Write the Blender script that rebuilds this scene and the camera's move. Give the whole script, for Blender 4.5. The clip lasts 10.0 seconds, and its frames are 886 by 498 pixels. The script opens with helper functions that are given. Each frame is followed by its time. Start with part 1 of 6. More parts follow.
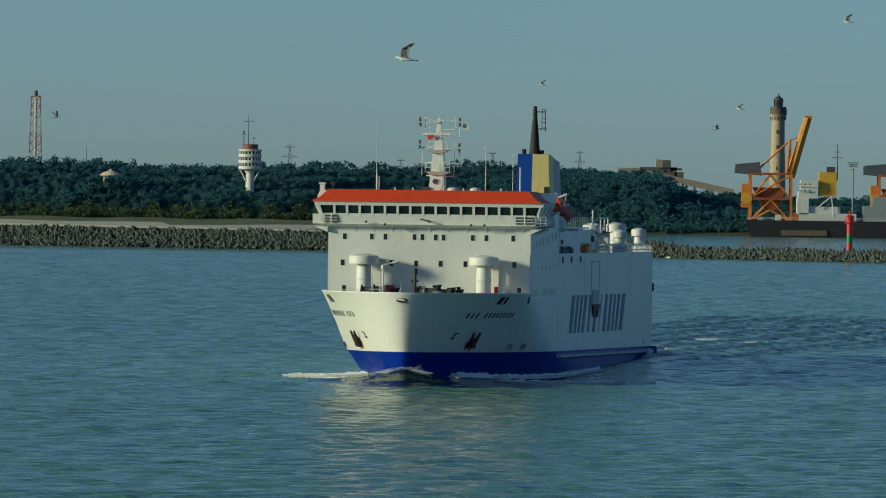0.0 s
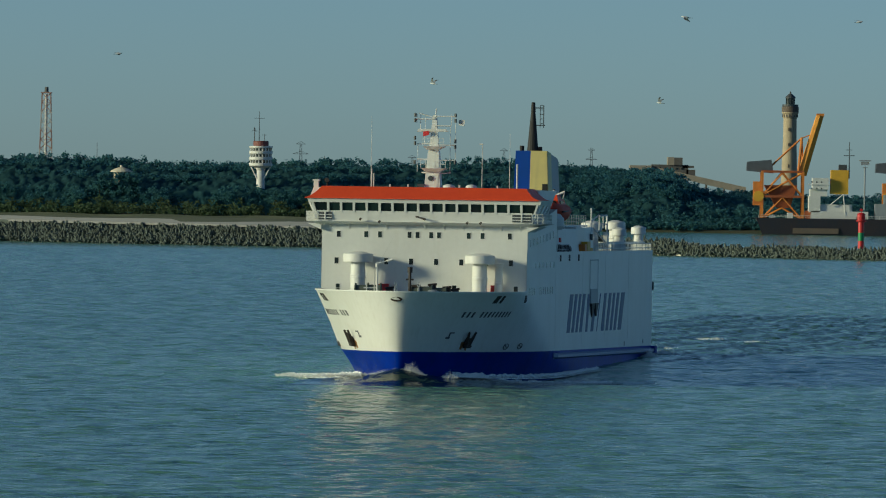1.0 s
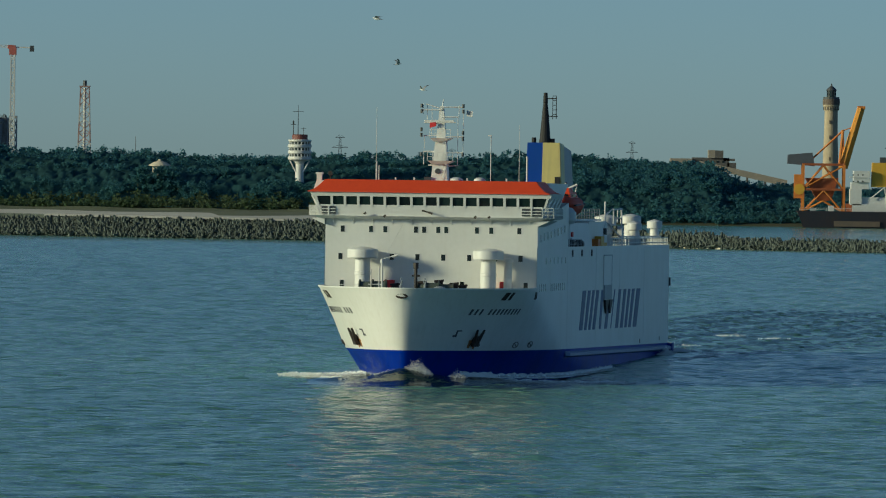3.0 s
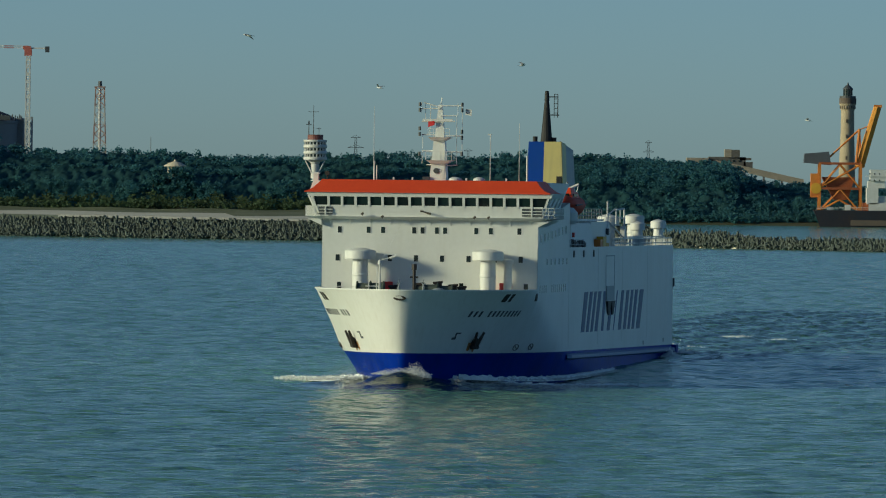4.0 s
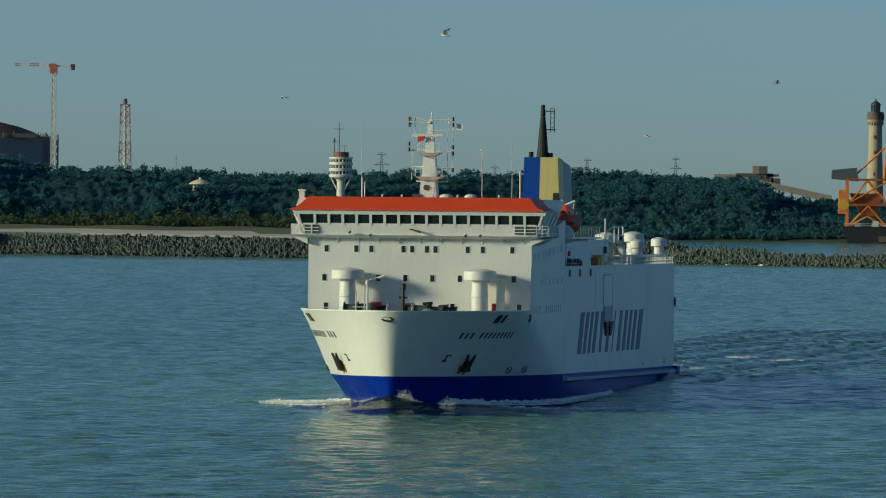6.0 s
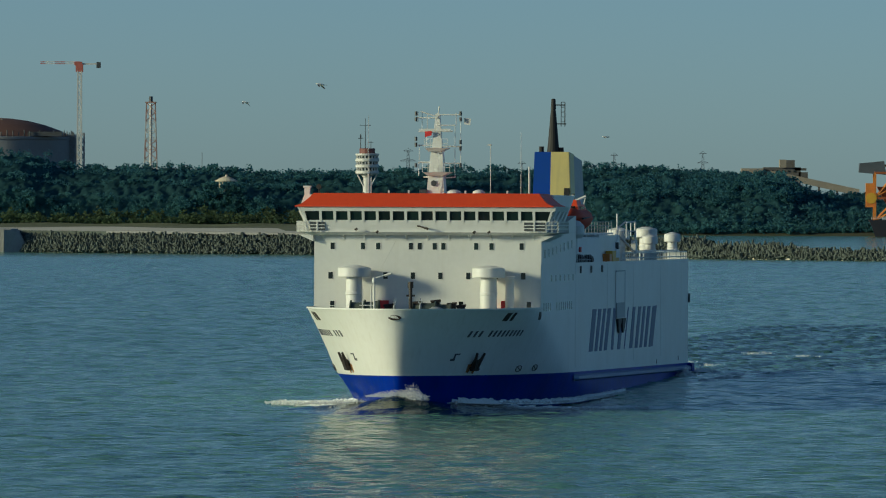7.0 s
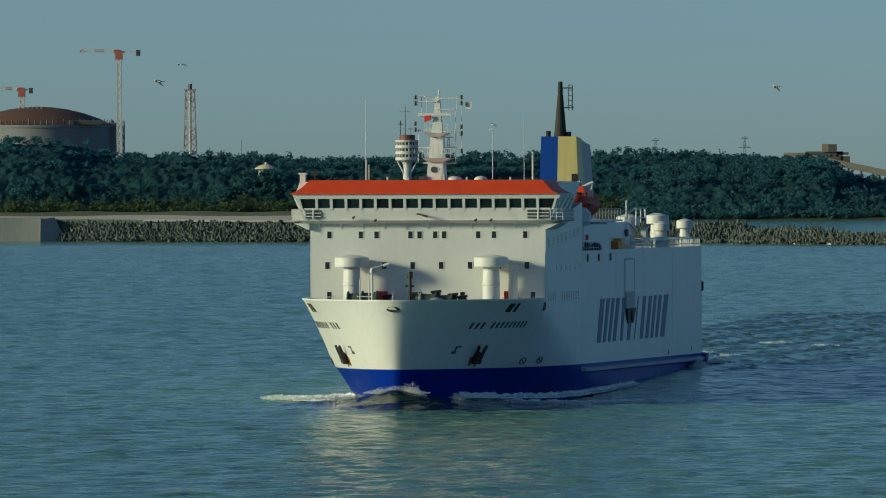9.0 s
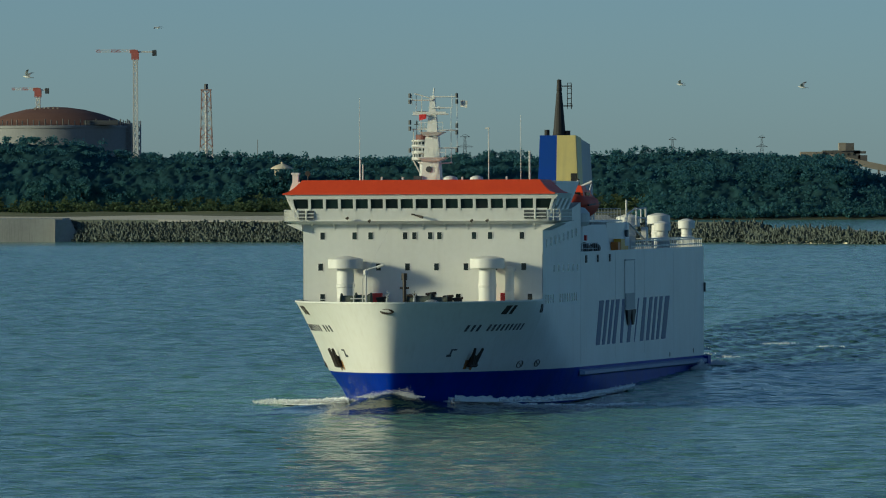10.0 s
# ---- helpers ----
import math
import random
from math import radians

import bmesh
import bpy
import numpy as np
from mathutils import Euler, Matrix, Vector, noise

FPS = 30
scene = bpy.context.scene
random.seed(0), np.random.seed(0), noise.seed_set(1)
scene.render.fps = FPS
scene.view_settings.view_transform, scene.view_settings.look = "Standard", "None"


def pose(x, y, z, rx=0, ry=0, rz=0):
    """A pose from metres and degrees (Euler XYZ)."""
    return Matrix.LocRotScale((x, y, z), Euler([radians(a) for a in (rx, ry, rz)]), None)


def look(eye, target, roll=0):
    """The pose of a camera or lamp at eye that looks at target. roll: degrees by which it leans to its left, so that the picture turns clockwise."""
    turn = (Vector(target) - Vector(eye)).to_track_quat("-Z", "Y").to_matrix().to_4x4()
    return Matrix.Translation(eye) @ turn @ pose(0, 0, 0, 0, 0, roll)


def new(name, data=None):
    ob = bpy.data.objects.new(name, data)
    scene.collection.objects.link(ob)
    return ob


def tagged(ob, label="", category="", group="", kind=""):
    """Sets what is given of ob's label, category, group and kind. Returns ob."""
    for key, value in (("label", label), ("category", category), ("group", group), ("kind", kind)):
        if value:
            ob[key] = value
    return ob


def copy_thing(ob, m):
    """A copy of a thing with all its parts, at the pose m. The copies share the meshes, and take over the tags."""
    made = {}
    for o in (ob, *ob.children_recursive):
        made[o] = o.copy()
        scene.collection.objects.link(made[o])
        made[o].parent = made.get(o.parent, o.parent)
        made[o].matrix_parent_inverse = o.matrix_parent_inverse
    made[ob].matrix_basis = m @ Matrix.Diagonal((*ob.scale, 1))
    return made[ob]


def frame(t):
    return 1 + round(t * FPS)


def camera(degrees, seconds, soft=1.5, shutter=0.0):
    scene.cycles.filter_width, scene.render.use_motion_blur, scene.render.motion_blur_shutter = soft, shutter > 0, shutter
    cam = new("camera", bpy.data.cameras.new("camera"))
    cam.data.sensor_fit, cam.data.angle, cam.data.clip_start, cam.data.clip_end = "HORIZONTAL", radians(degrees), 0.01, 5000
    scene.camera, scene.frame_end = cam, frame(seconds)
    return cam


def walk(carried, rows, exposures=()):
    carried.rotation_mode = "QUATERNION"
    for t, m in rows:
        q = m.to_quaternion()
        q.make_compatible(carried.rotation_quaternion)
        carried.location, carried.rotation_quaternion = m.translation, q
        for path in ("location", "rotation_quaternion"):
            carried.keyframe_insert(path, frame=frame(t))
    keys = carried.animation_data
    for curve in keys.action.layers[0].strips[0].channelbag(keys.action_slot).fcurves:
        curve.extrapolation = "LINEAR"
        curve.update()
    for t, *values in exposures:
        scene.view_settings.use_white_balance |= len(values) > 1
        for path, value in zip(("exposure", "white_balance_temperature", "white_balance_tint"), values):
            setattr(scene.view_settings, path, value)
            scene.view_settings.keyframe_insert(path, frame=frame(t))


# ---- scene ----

# ---------------------------------------------------------------- camera and its way
cam = camera(6.9024, 10.0, soft=1.1)
EYE_HEIGHT, EYE_SPEED = 20.0, (0.6985, 6.5102)
# seconds, degrees turned to the left, degrees upward, degrees of lean
AIM = [
    (0, -0.0000, -0.4980, 0.800),
    (0.5, 0.0295, -0.5056, 0.827),
    (1, 0.0970, -0.5212, 0.901),
    (1.5, 0.1184, -0.5421, 0.955),
    (2, 0.2466, -0.5614, 0.994),
    (2.5, 0.3326, -0.5728, 0.914),
    (4, 0.5686, -0.5792, 0.681),
    (4.5, 0.5959, -0.5747, 0.656),
    (5, 0.6793, -0.5118, 0.478),
    (5.5, 0.7671, -0.4462, 0.603),
    (7, 1.0264, -0.4804, 0.206),
    (7.5, 1.1523, -0.5217, 0.003),
    (8, 1.2000, -0.5368, -0.056),
    (8.5, 1.2906, -0.5466, -0.128),
    (9, 1.3736, -0.5867, -0.132),
    (9.5, 1.4331, -0.5964, -0.220),
    (10, 1.5173, -0.5891, -0.231),
]


def sight(t, turn, up, lean):
    eye = Vector((EYE_SPEED[0] * t, EYE_SPEED[1] * t, EYE_HEIGHT))
    a, b = radians(turn), radians(up)
    return look(eye, eye + Vector((-math.sin(a) * math.cos(b), math.cos(a) * math.cos(b), math.sin(b))), lean)


walk(cam, [(t, sight(t, *a)) for t, *a in AIM], exposures=[(0.0, 0.2, 5080, -5), (10.0, 0.2, 5080, -5)])

# ---------------------------------------------------------------- sky and sun
SUN_TURN, SUN_UP = radians(253.0), radians(13.0)
world = bpy.data.worlds.new("sky")
scene.world = world
world.use_nodes = True
wn = world.node_tree.nodes
sky = wn.new("ShaderNodeTexSky")
sky.sky_type, sky.sun_disc = "NISHITA", False
sky.sun_elevation, sky.sun_rotation = SUN_UP, SUN_TURN
sky.air_density, sky.dust_density, sky.ozone_density = 0.52, 0.36, 1.0
world.node_tree.links.new(sky.outputs[0], wn["Background"].inputs[0])
wn["Background"].inputs[1].default_value = 0.053
sun = new("sun", bpy.data.lights.new("sun", "SUN"))
sun.data.energy, sun.data.angle, sun.data.color = 3.3, radians(8.0), (0.94, 0.73, 0.39)
sun.matrix_world = look((math.sin(SUN_TURN) * math.cos(SUN_UP), math.cos(SUN_TURN) * math.cos(SUN_UP), math.sin(SUN_UP)), (0, 0, 0))


# ---------------------------------------------------------------- materials
def paint(name, color, rough=0.5, metal=0.0, second=None, scale=0.6, amount=0.5, bump=0.0, bump_scale=3.0,
          streak=None, streak_amount=0.0, island=0.0, spec=0.5):
    """A worn surface: two scales of noise between two colours, vertical streaks, fine relief."""
    m = bpy.data.materials.new(name)
    m.use_nodes = True
    n, l = m.node_tree.nodes, m.node_tree.links
    b = n["Principled BSDF"]
    b.inputs["Roughness"].default_value = rough
    b.inputs["Metallic"].default_value = metal
    b.inputs["Specular IOR Level"].default_value = spec
    co = n.new("ShaderNodeTexCoord")
    big, fine = n.new("ShaderNodeTexNoise"), n.new("ShaderNodeTexNoise")
    for t, s in ((big, scale), (fine, scale * 9)):
        t.inputs["Scale"].default_value = s
        t.inputs["Detail"].default_value = 6
        l.new(co.outputs["Object"], t.inputs["Vector"])
    add = n.new("ShaderNodeMath")
    add.operation = "MULTIPLY_ADD"
    add.inputs[1].default_value = 0.45
    l.new(fine.outputs[0], add.inputs[0])
    l.new(big.outputs[0], add.inputs[2])
    ramp = n.new("ShaderNodeMapRange")
    ramp.inputs[1].default_value, ramp.inputs[2].default_value = 0.45, 1.0
    ramp.inputs[4].default_value = amount
    l.new(add.outputs[0], ramp.inputs[0])
    mix = n.new("ShaderNodeMix")
    mix.data_type = "RGBA"
    mix.inputs[6].default_value = (*color, 1)
    mix.inputs[7].default_value = (*(second or tuple(c * 0.6 for c in color)), 1)
    l.new(ramp.outputs[0], mix.inputs[0])
    out = mix.outputs[2]
    if streak:
        mp = n.new("ShaderNodeMapping")
        mp.inputs["Scale"].default_value = (2.2, 2.2, 0.12)
        l.new(co.outputs["Object"], mp.inputs["Vector"])
        st = n.new("ShaderNodeTexNoise")
        st.inputs["Scale"].default_value, st.inputs["Detail"].default_value = 1.0, 5
        l.new(mp.outputs[0], st.inputs["Vector"])
        sr = n.new("ShaderNodeMapRange")
        sr.inputs[1].default_value, sr.inputs[2].default_value = 0.52, 0.78
        sr.inputs[4].default_value = streak_amount
        l.new(st.outputs[0], sr.inputs[0])
        m2 = n.new("ShaderNodeMix")
        m2.data_type = "RGBA"
        m2.inputs[7].default_value = (*streak, 1)
        l.new(out, m2.inputs[6])
        l.new(sr.outputs[0], m2.inputs[0])
        out = m2.outputs[2]
    if island:
        geo = n.new("ShaderNodeNewGeometry")
        hsv = n.new("ShaderNodeHueSaturation")
        mr = n.new("ShaderNodeMapRange")
        mr.inputs[3].default_value, mr.inputs[4].default_value = 1 - island, 1 + island
        l.new(geo.outputs["Random Per Island"], mr.inputs[0])
        l.new(mr.outputs[0], hsv.inputs["Value"])
        l.new(out, hsv.inputs["Color"])
        out = hsv.outputs[0]
    l.new(out, b.inputs["Base Color"])
    if bump:
        bt = n.new("ShaderNodeTexNoise")
        bt.inputs["Scale"].default_value, bt.inputs["Detail"].default_value = bump_scale, 5
        l.new(co.outputs["Object"], bt.inputs["Vector"])
        bp = n.new("ShaderNodeBump")
        bp.inputs["Strength"].default_value, bp.inputs["Distance"].default_value = 1.0, bump
        l.new(bt.outputs[0], bp.inputs["Height"])
        l.new(bp.outputs[0], b.inputs["Normal"])
    return m


def water_material(name, rough, waves, deep):
    """Open water: dielectric over a dark body, relief at three wave sizes (metres, height)."""
    m = bpy.data.materials.new(name)
    m.use_nodes = True
    n, l = m.node_tree.nodes, m.node_tree.links
    b = n["Principled BSDF"]
    b.inputs["Base Color"].default_value = (*deep, 1)
    b.inputs["Roughness"].default_value = rough
    b.inputs["IOR"].default_value = 1.333
    b.inputs["Specular IOR Level"].default_value = 0.5
    co = n.new("ShaderNodeTexCoord")
    last = None
    for size, height, long in waves:
        mp = n.new("ShaderNodeMapping")
        mp.inputs["Rotation"].default_value = (0, 0, radians(8))
        mp.inputs["Scale"].default_value = (1 / (size * long), 1 / size, 1)
        l.new(co.outputs["Object"], mp.inputs["Vector"])
        t = n.new("ShaderNodeTexNoise")
        t.inputs["Scale"].default_value, t.inputs["Detail"].default_value = 1.0, 3
        t.inputs["Roughness"].default_value = 0.55
        l.new(mp.outputs[0], t.inputs["Vector"])
        bp = n.new("ShaderNodeBump")
        bp.inputs["Strength"].default_value, bp.inputs["Distance"].default_value = 1.0, height
        fold = n.new("ShaderNodeMath")
        fold.operation = "SUBTRACT"
        fold.inputs[1].default_value = 0.5
        l.new(t.outputs[0], fold.inputs[0])
        crest = n.new("ShaderNodeMath")
        crest.operation = "ABSOLUTE"
        l.new(fold.outputs[0], crest.inputs[0])
        down = n.new("ShaderNodeMath")
        down.operation = "MULTIPLY"
        down.inputs[1].default_value = -1.6
        l.new(crest.outputs[0], down.inputs[0])
        l.new(down.outputs[0] if size > 1.5 else t.outputs[0], bp.inputs["Height"])
        if last:
            l.new(last, bp.inputs["Normal"])
        last = bp.outputs[0]
    l.new(last, b.inputs["Normal"])
    return m


WATER = water_material("sea_water", 0.10, ((0.7, 0.07, 1.9), (2.4, 0.36, 1.8), (6.0, 0.40, 2.0)), (0.155, 0.320, 0.225))
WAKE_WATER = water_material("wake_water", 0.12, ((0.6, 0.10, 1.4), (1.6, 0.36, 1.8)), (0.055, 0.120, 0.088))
FOAM = paint("sea_foam", (0.90, 0.91, 0.91), 0.8, second=(0.74, 0.78, 0.79), scale=0.9, amount=0.8, bump=0.25, bump_scale=2.0)
SPRAY = paint("spray", (0.92, 0.93, 0.94), 0.9, second=(0.80, 0.83, 0.85), scale=1.3, amount=0.9)
VEIL = paint("spray_veil", (0.88, 0.90, 0.92), 0.9, second=(0.78, 0.82, 0.85), scale=1.3, amount=0.9)
HULL_WHITE = paint("hull_white", (0.82, 0.82, 0.79), 0.42, second=(0.70, 0.69, 0.64), scale=0.16, amount=0.7, bump=0.03,
                   bump_scale=0.5, streak=(0.52, 0.48, 0.40), streak_amount=0.2)
HOUSE_WHITE = paint("house_white", (0.80, 0.80, 0.77), 0.45, second=(0.67, 0.67, 0.64), scale=0.25, amount=0.6, bump=0.025,
                    bump_scale=0.7, streak=(0.56, 0.53, 0.46), streak_amount=0.14)
HULL_BLUE = paint("hull_blue", (0.002, 0.032, 0.42), 0.5, second=(0.004, 0.020, 0.20), scale=0.2, amount=0.8, bump=0.04,
                  bump_scale=0.6, streak=(0.03, 0.05, 0.12), streak_amount=0.4, spec=0.1)
BELT_BLUE = paint("belt_blue", (0.015, 0.08, 0.32), 0.4, second=(0.05, 0.13, 0.32), scale=0.3, amount=0.8)
ROOF_RED = paint("roof_red", (0.76, 0.085, 0.014), 0.5, second=(0.60, 0.05, 0.015), scale=0.3, amount=0.7)
FUNNEL_BLUE = paint("funnel_blue", (0.006, 0.05, 0.36), 0.4, second=(0.01, 0.06, 0.28), scale=0.4, amount=0.7)
FUNNEL_YELLOW = paint("funnel_yellow", (0.66, 0.56, 0.20), 0.45, second=(0.52, 0.44, 0.18), scale=0.4, amount=0.6,
                      streak=(0.35, 0.30, 0.16), streak_amount=0.3)
SOOT = paint("soot_black", (0.012, 0.012, 0.014), 0.7, second=(0.03, 0.03, 0.03), scale=0.6, amount=0.6)
GREY_PAINT = paint("grey_paint", (0.34, 0.37, 0.40), 0.5, second=(0.24, 0.26, 0.28), scale=0.5, amount=0.6, streak=(0.2, 0.19, 0.17), streak_amount=0.3)
DECK_GREEN = paint("deck_green", (0.08, 0.13, 0.11), 0.8, second=(0.12, 0.10, 0.08), scale=0.4, amount=0.7)
DARK_IRON = paint("dark_iron", (0.025, 0.022, 0.02), 0.6, second=(0.05, 0.028, 0.018), scale=1.2, amount=0.6, bump=0.02)
RUST = paint("rust_stain", (0.46, 0.22, 0.06), 0.8, second=(0.12, 0.06, 0.03), scale=0.8, amount=0.9)
LETTER_BLUE = paint("lettering_blue", (0.006, 0.045, 0.18), 0.5, second=(0.012, 0.055, 0.19), scale=0.5, amount=0.6)
LETTER_DARK = paint("lettering_dark", (0.05, 0.05, 0.07), 0.5, second=(0.14, 0.14, 0.14), scale=1.0, amount=0.6)
BOAT_ORANGE = paint("boat_orange", (0.50, 0.055, 0.014), 0.65, second=(0.40, 0.05, 0.015), scale=1.0, amount=0.6)
RED_PAINT = paint("red_paint", (0.60, 0.03, 0.03), 0.45, second=(0.42, 0.03, 0.03), scale=0.8, amount=0.6)
GREEN_PAINT = paint("green_paint", (0.03, 0.28, 0.08), 0.45, second=(0.04, 0.20, 0.08), scale=0.8, amount=0.6)
YELLOW_PAINT = paint("yellow_paint", (0.74, 0.44, 0.03), 0.5, second=(0.60, 0.33, 0.03), scale=0.4, amount=0.7)
CRANE_ORANGE = paint("crane_orange", (0.74, 0.28, 0.035), 0.5, second=(0.50, 0.15, 0.03), scale=0.3, amount=0.9)
CRANE_RUST = paint("crane_rust", (0.42, 0.12, 0.03), 0.6, second=(0.24, 0.07, 0.03), scale=0.3, amount=0.9)
STEEL_WHITE = paint("steel_white", (0.72, 0.72, 0.70), 0.5, second=(0.55, 0.54, 0.50), scale=0.8, amount=0.5)
STEEL_DARK = paint("steel_dark", (0.06, 0.07, 0.08), 0.5, second=(0.10, 0.10, 0.10), scale=0.5, amount=0.6)
STONE = paint("breakwater_concrete", (0.14, 0.165, 0.145), 0.9, second=(0.05, 0.06, 0.05), scale=0.5, amount=0.9, bump=0.05, island=0.35)
QUAY = paint("quay_concrete", (0.36, 0.36, 0.35), 0.85, second=(0.25, 0.25, 0.25), scale=0.12, amount=0.8, streak=(0.15, 0.15, 0.14), streak_amount=0.5)
SAND = paint("beach_sand", (0.74, 0.69, 0.56), 0.95, second=(0.54, 0.51, 0.40), scale=0.05, amount=0.8, bump=0.1, bump_scale=0.4)
DUNE_GRASS = paint("dune_grass", (0.20, 0.21, 0.11), 0.95, second=(0.09, 0.105, 0.05), scale=0.04, amount=1.0, bump=0.15, bump_scale=0.6)
SOIL = paint("wood_floor", (0.05, 0.065, 0.03), 0.95, second=(0.08, 0.075, 0.04), scale=0.05, amount=0.8)
# far foliage: distance haze is put into the colour, hence pale and teal-blue
HAZED_LEAVES = paint("leaves", (0.085, 0.195, 0.225), 0.9, second=(0.095, 0.205, 0.205), scale=0.03, amount=1.0, island=0.05, spec=0.0)
SCRUB = paint("scrub_leaves", (0.075, 0.12, 0.06), 0.8, second=(0.10, 0.125, 0.065), scale=0.04, amount=1.0, island=0.4, spec=0.2)
BARK = paint("bark", (0.10, 0.075, 0.05), 0.9, second=(0.05, 0.04, 0.03), scale=1.5, amount=0.8)
BRICK_PALE = paint("pale_brick", (0.50, 0.42, 0.28), 0.8, second=(0.36, 0.29, 0.19), scale=0.25, amount=0.8, bump=0.03)
BRICK_DARK = paint("dark_brick", (0.16, 0.12, 0.09), 0.8, second=(0.10, 0.09, 0.08), scale=0.3, amount=0.8)
SILO = paint("silo_concrete", (0.40, 0.35, 0.27), 0.85, second=(0.26, 0.24, 0.20), scale=0.08, amount=0.9)
SILO_DARK = paint("silo_dark", (0.10, 0.10, 0.10), 0.8, second=(0.16, 0.15, 0.13), scale=0.1, amount=0.9)
TANK_WALL = paint("tank_concrete", (0.30, 0.31, 0.32), 0.8, second=(0.22, 0.23, 0.24), scale=0.06, amount=0.8, streak=(0.2, 0.2, 0.2), streak_amount=0.4)
TANK_DOME = paint("tank_dome_brown", (0.13, 0.065, 0.045), 0.7, second=(0.18, 0.10, 0.07), scale=0.08, amount=0.8)
FEATHER_GREY = paint("grey_feathers", (0.40, 0.42, 0.45), 0.8, second=(0.30, 0.32, 0.34), scale=4, amount=0.6)
FEATHER_WHITE = paint("white_feathers", (0.78, 0.78, 0.76), 0.8, second=(0.6, 0.6, 0.6), scale=4, amount=0.5)
FEATHER_DARK = paint("dark_feathers", (0.06, 0.06, 0.07), 0.8, second=(0.12, 0.11, 0.10), scale=4, amount=0.6)


def let_light_through(m, share, tint):
    """Leaves pass part of the light."""
    n, l = m.node_tree.nodes, m.node_tree.links
    b = n["Principled BSDF"]
    tr, mix = n.new("ShaderNodeBsdfTranslucent"), n.new("ShaderNodeMixShader")
    tr.inputs[0].default_value = (*tint, 1)
    mix.inputs[0].default_value = share
    l.new(b.outputs[0], mix.inputs[1])
    l.new(tr.outputs[0], mix.inputs[2])
    l.new(mix.outputs[0], n["Material Output"].inputs[0])


# the bluish tint of the far leaves carries the haze too
let_light_through(HAZED_LEAVES, 0.60, (0.13, 0.29, 0.33))
let_light_through(SCRUB, 0.45, (0.16, 0.26, 0.13))


def thin_out(m, share):
    """Torn spray: part of each drop cluster is open air."""
    n, l = m.node_tree.nodes, m.node_tree.links
    clear, mix = n.new("ShaderNodeBsdfTransparent"), n.new("ShaderNodeMixShader")
    mix.inputs[0].default_value = share
    l.new(clear.outputs[0], mix.inputs[1])
    l.new(n["Principled BSDF"].outputs[0], mix.inputs[2])
    l.new(mix.outputs[0], n["Material Output"].inputs[0])


thin_out(SPRAY, 0.42)
thin_out(VEIL, 0.13)


def glass_material(name, color, rough=0.06):
    m = bpy.data.materials.new(name)
    m.use_nodes = True
    b = m.node_tree.nodes["Principled BSDF"]
    b.inputs["Base Color"].default_value = (*color, 1)
    b.inputs["Roughness"].default_value, b.inputs["IOR"].default_value = rough, 1.5
    return m


GLASS_DARK = glass_material("dark_glass", (0.012, 0.018, 0.02))
GLASS_GREEN = glass_material("tinted_glass", (0.016, 0.030, 0.030))


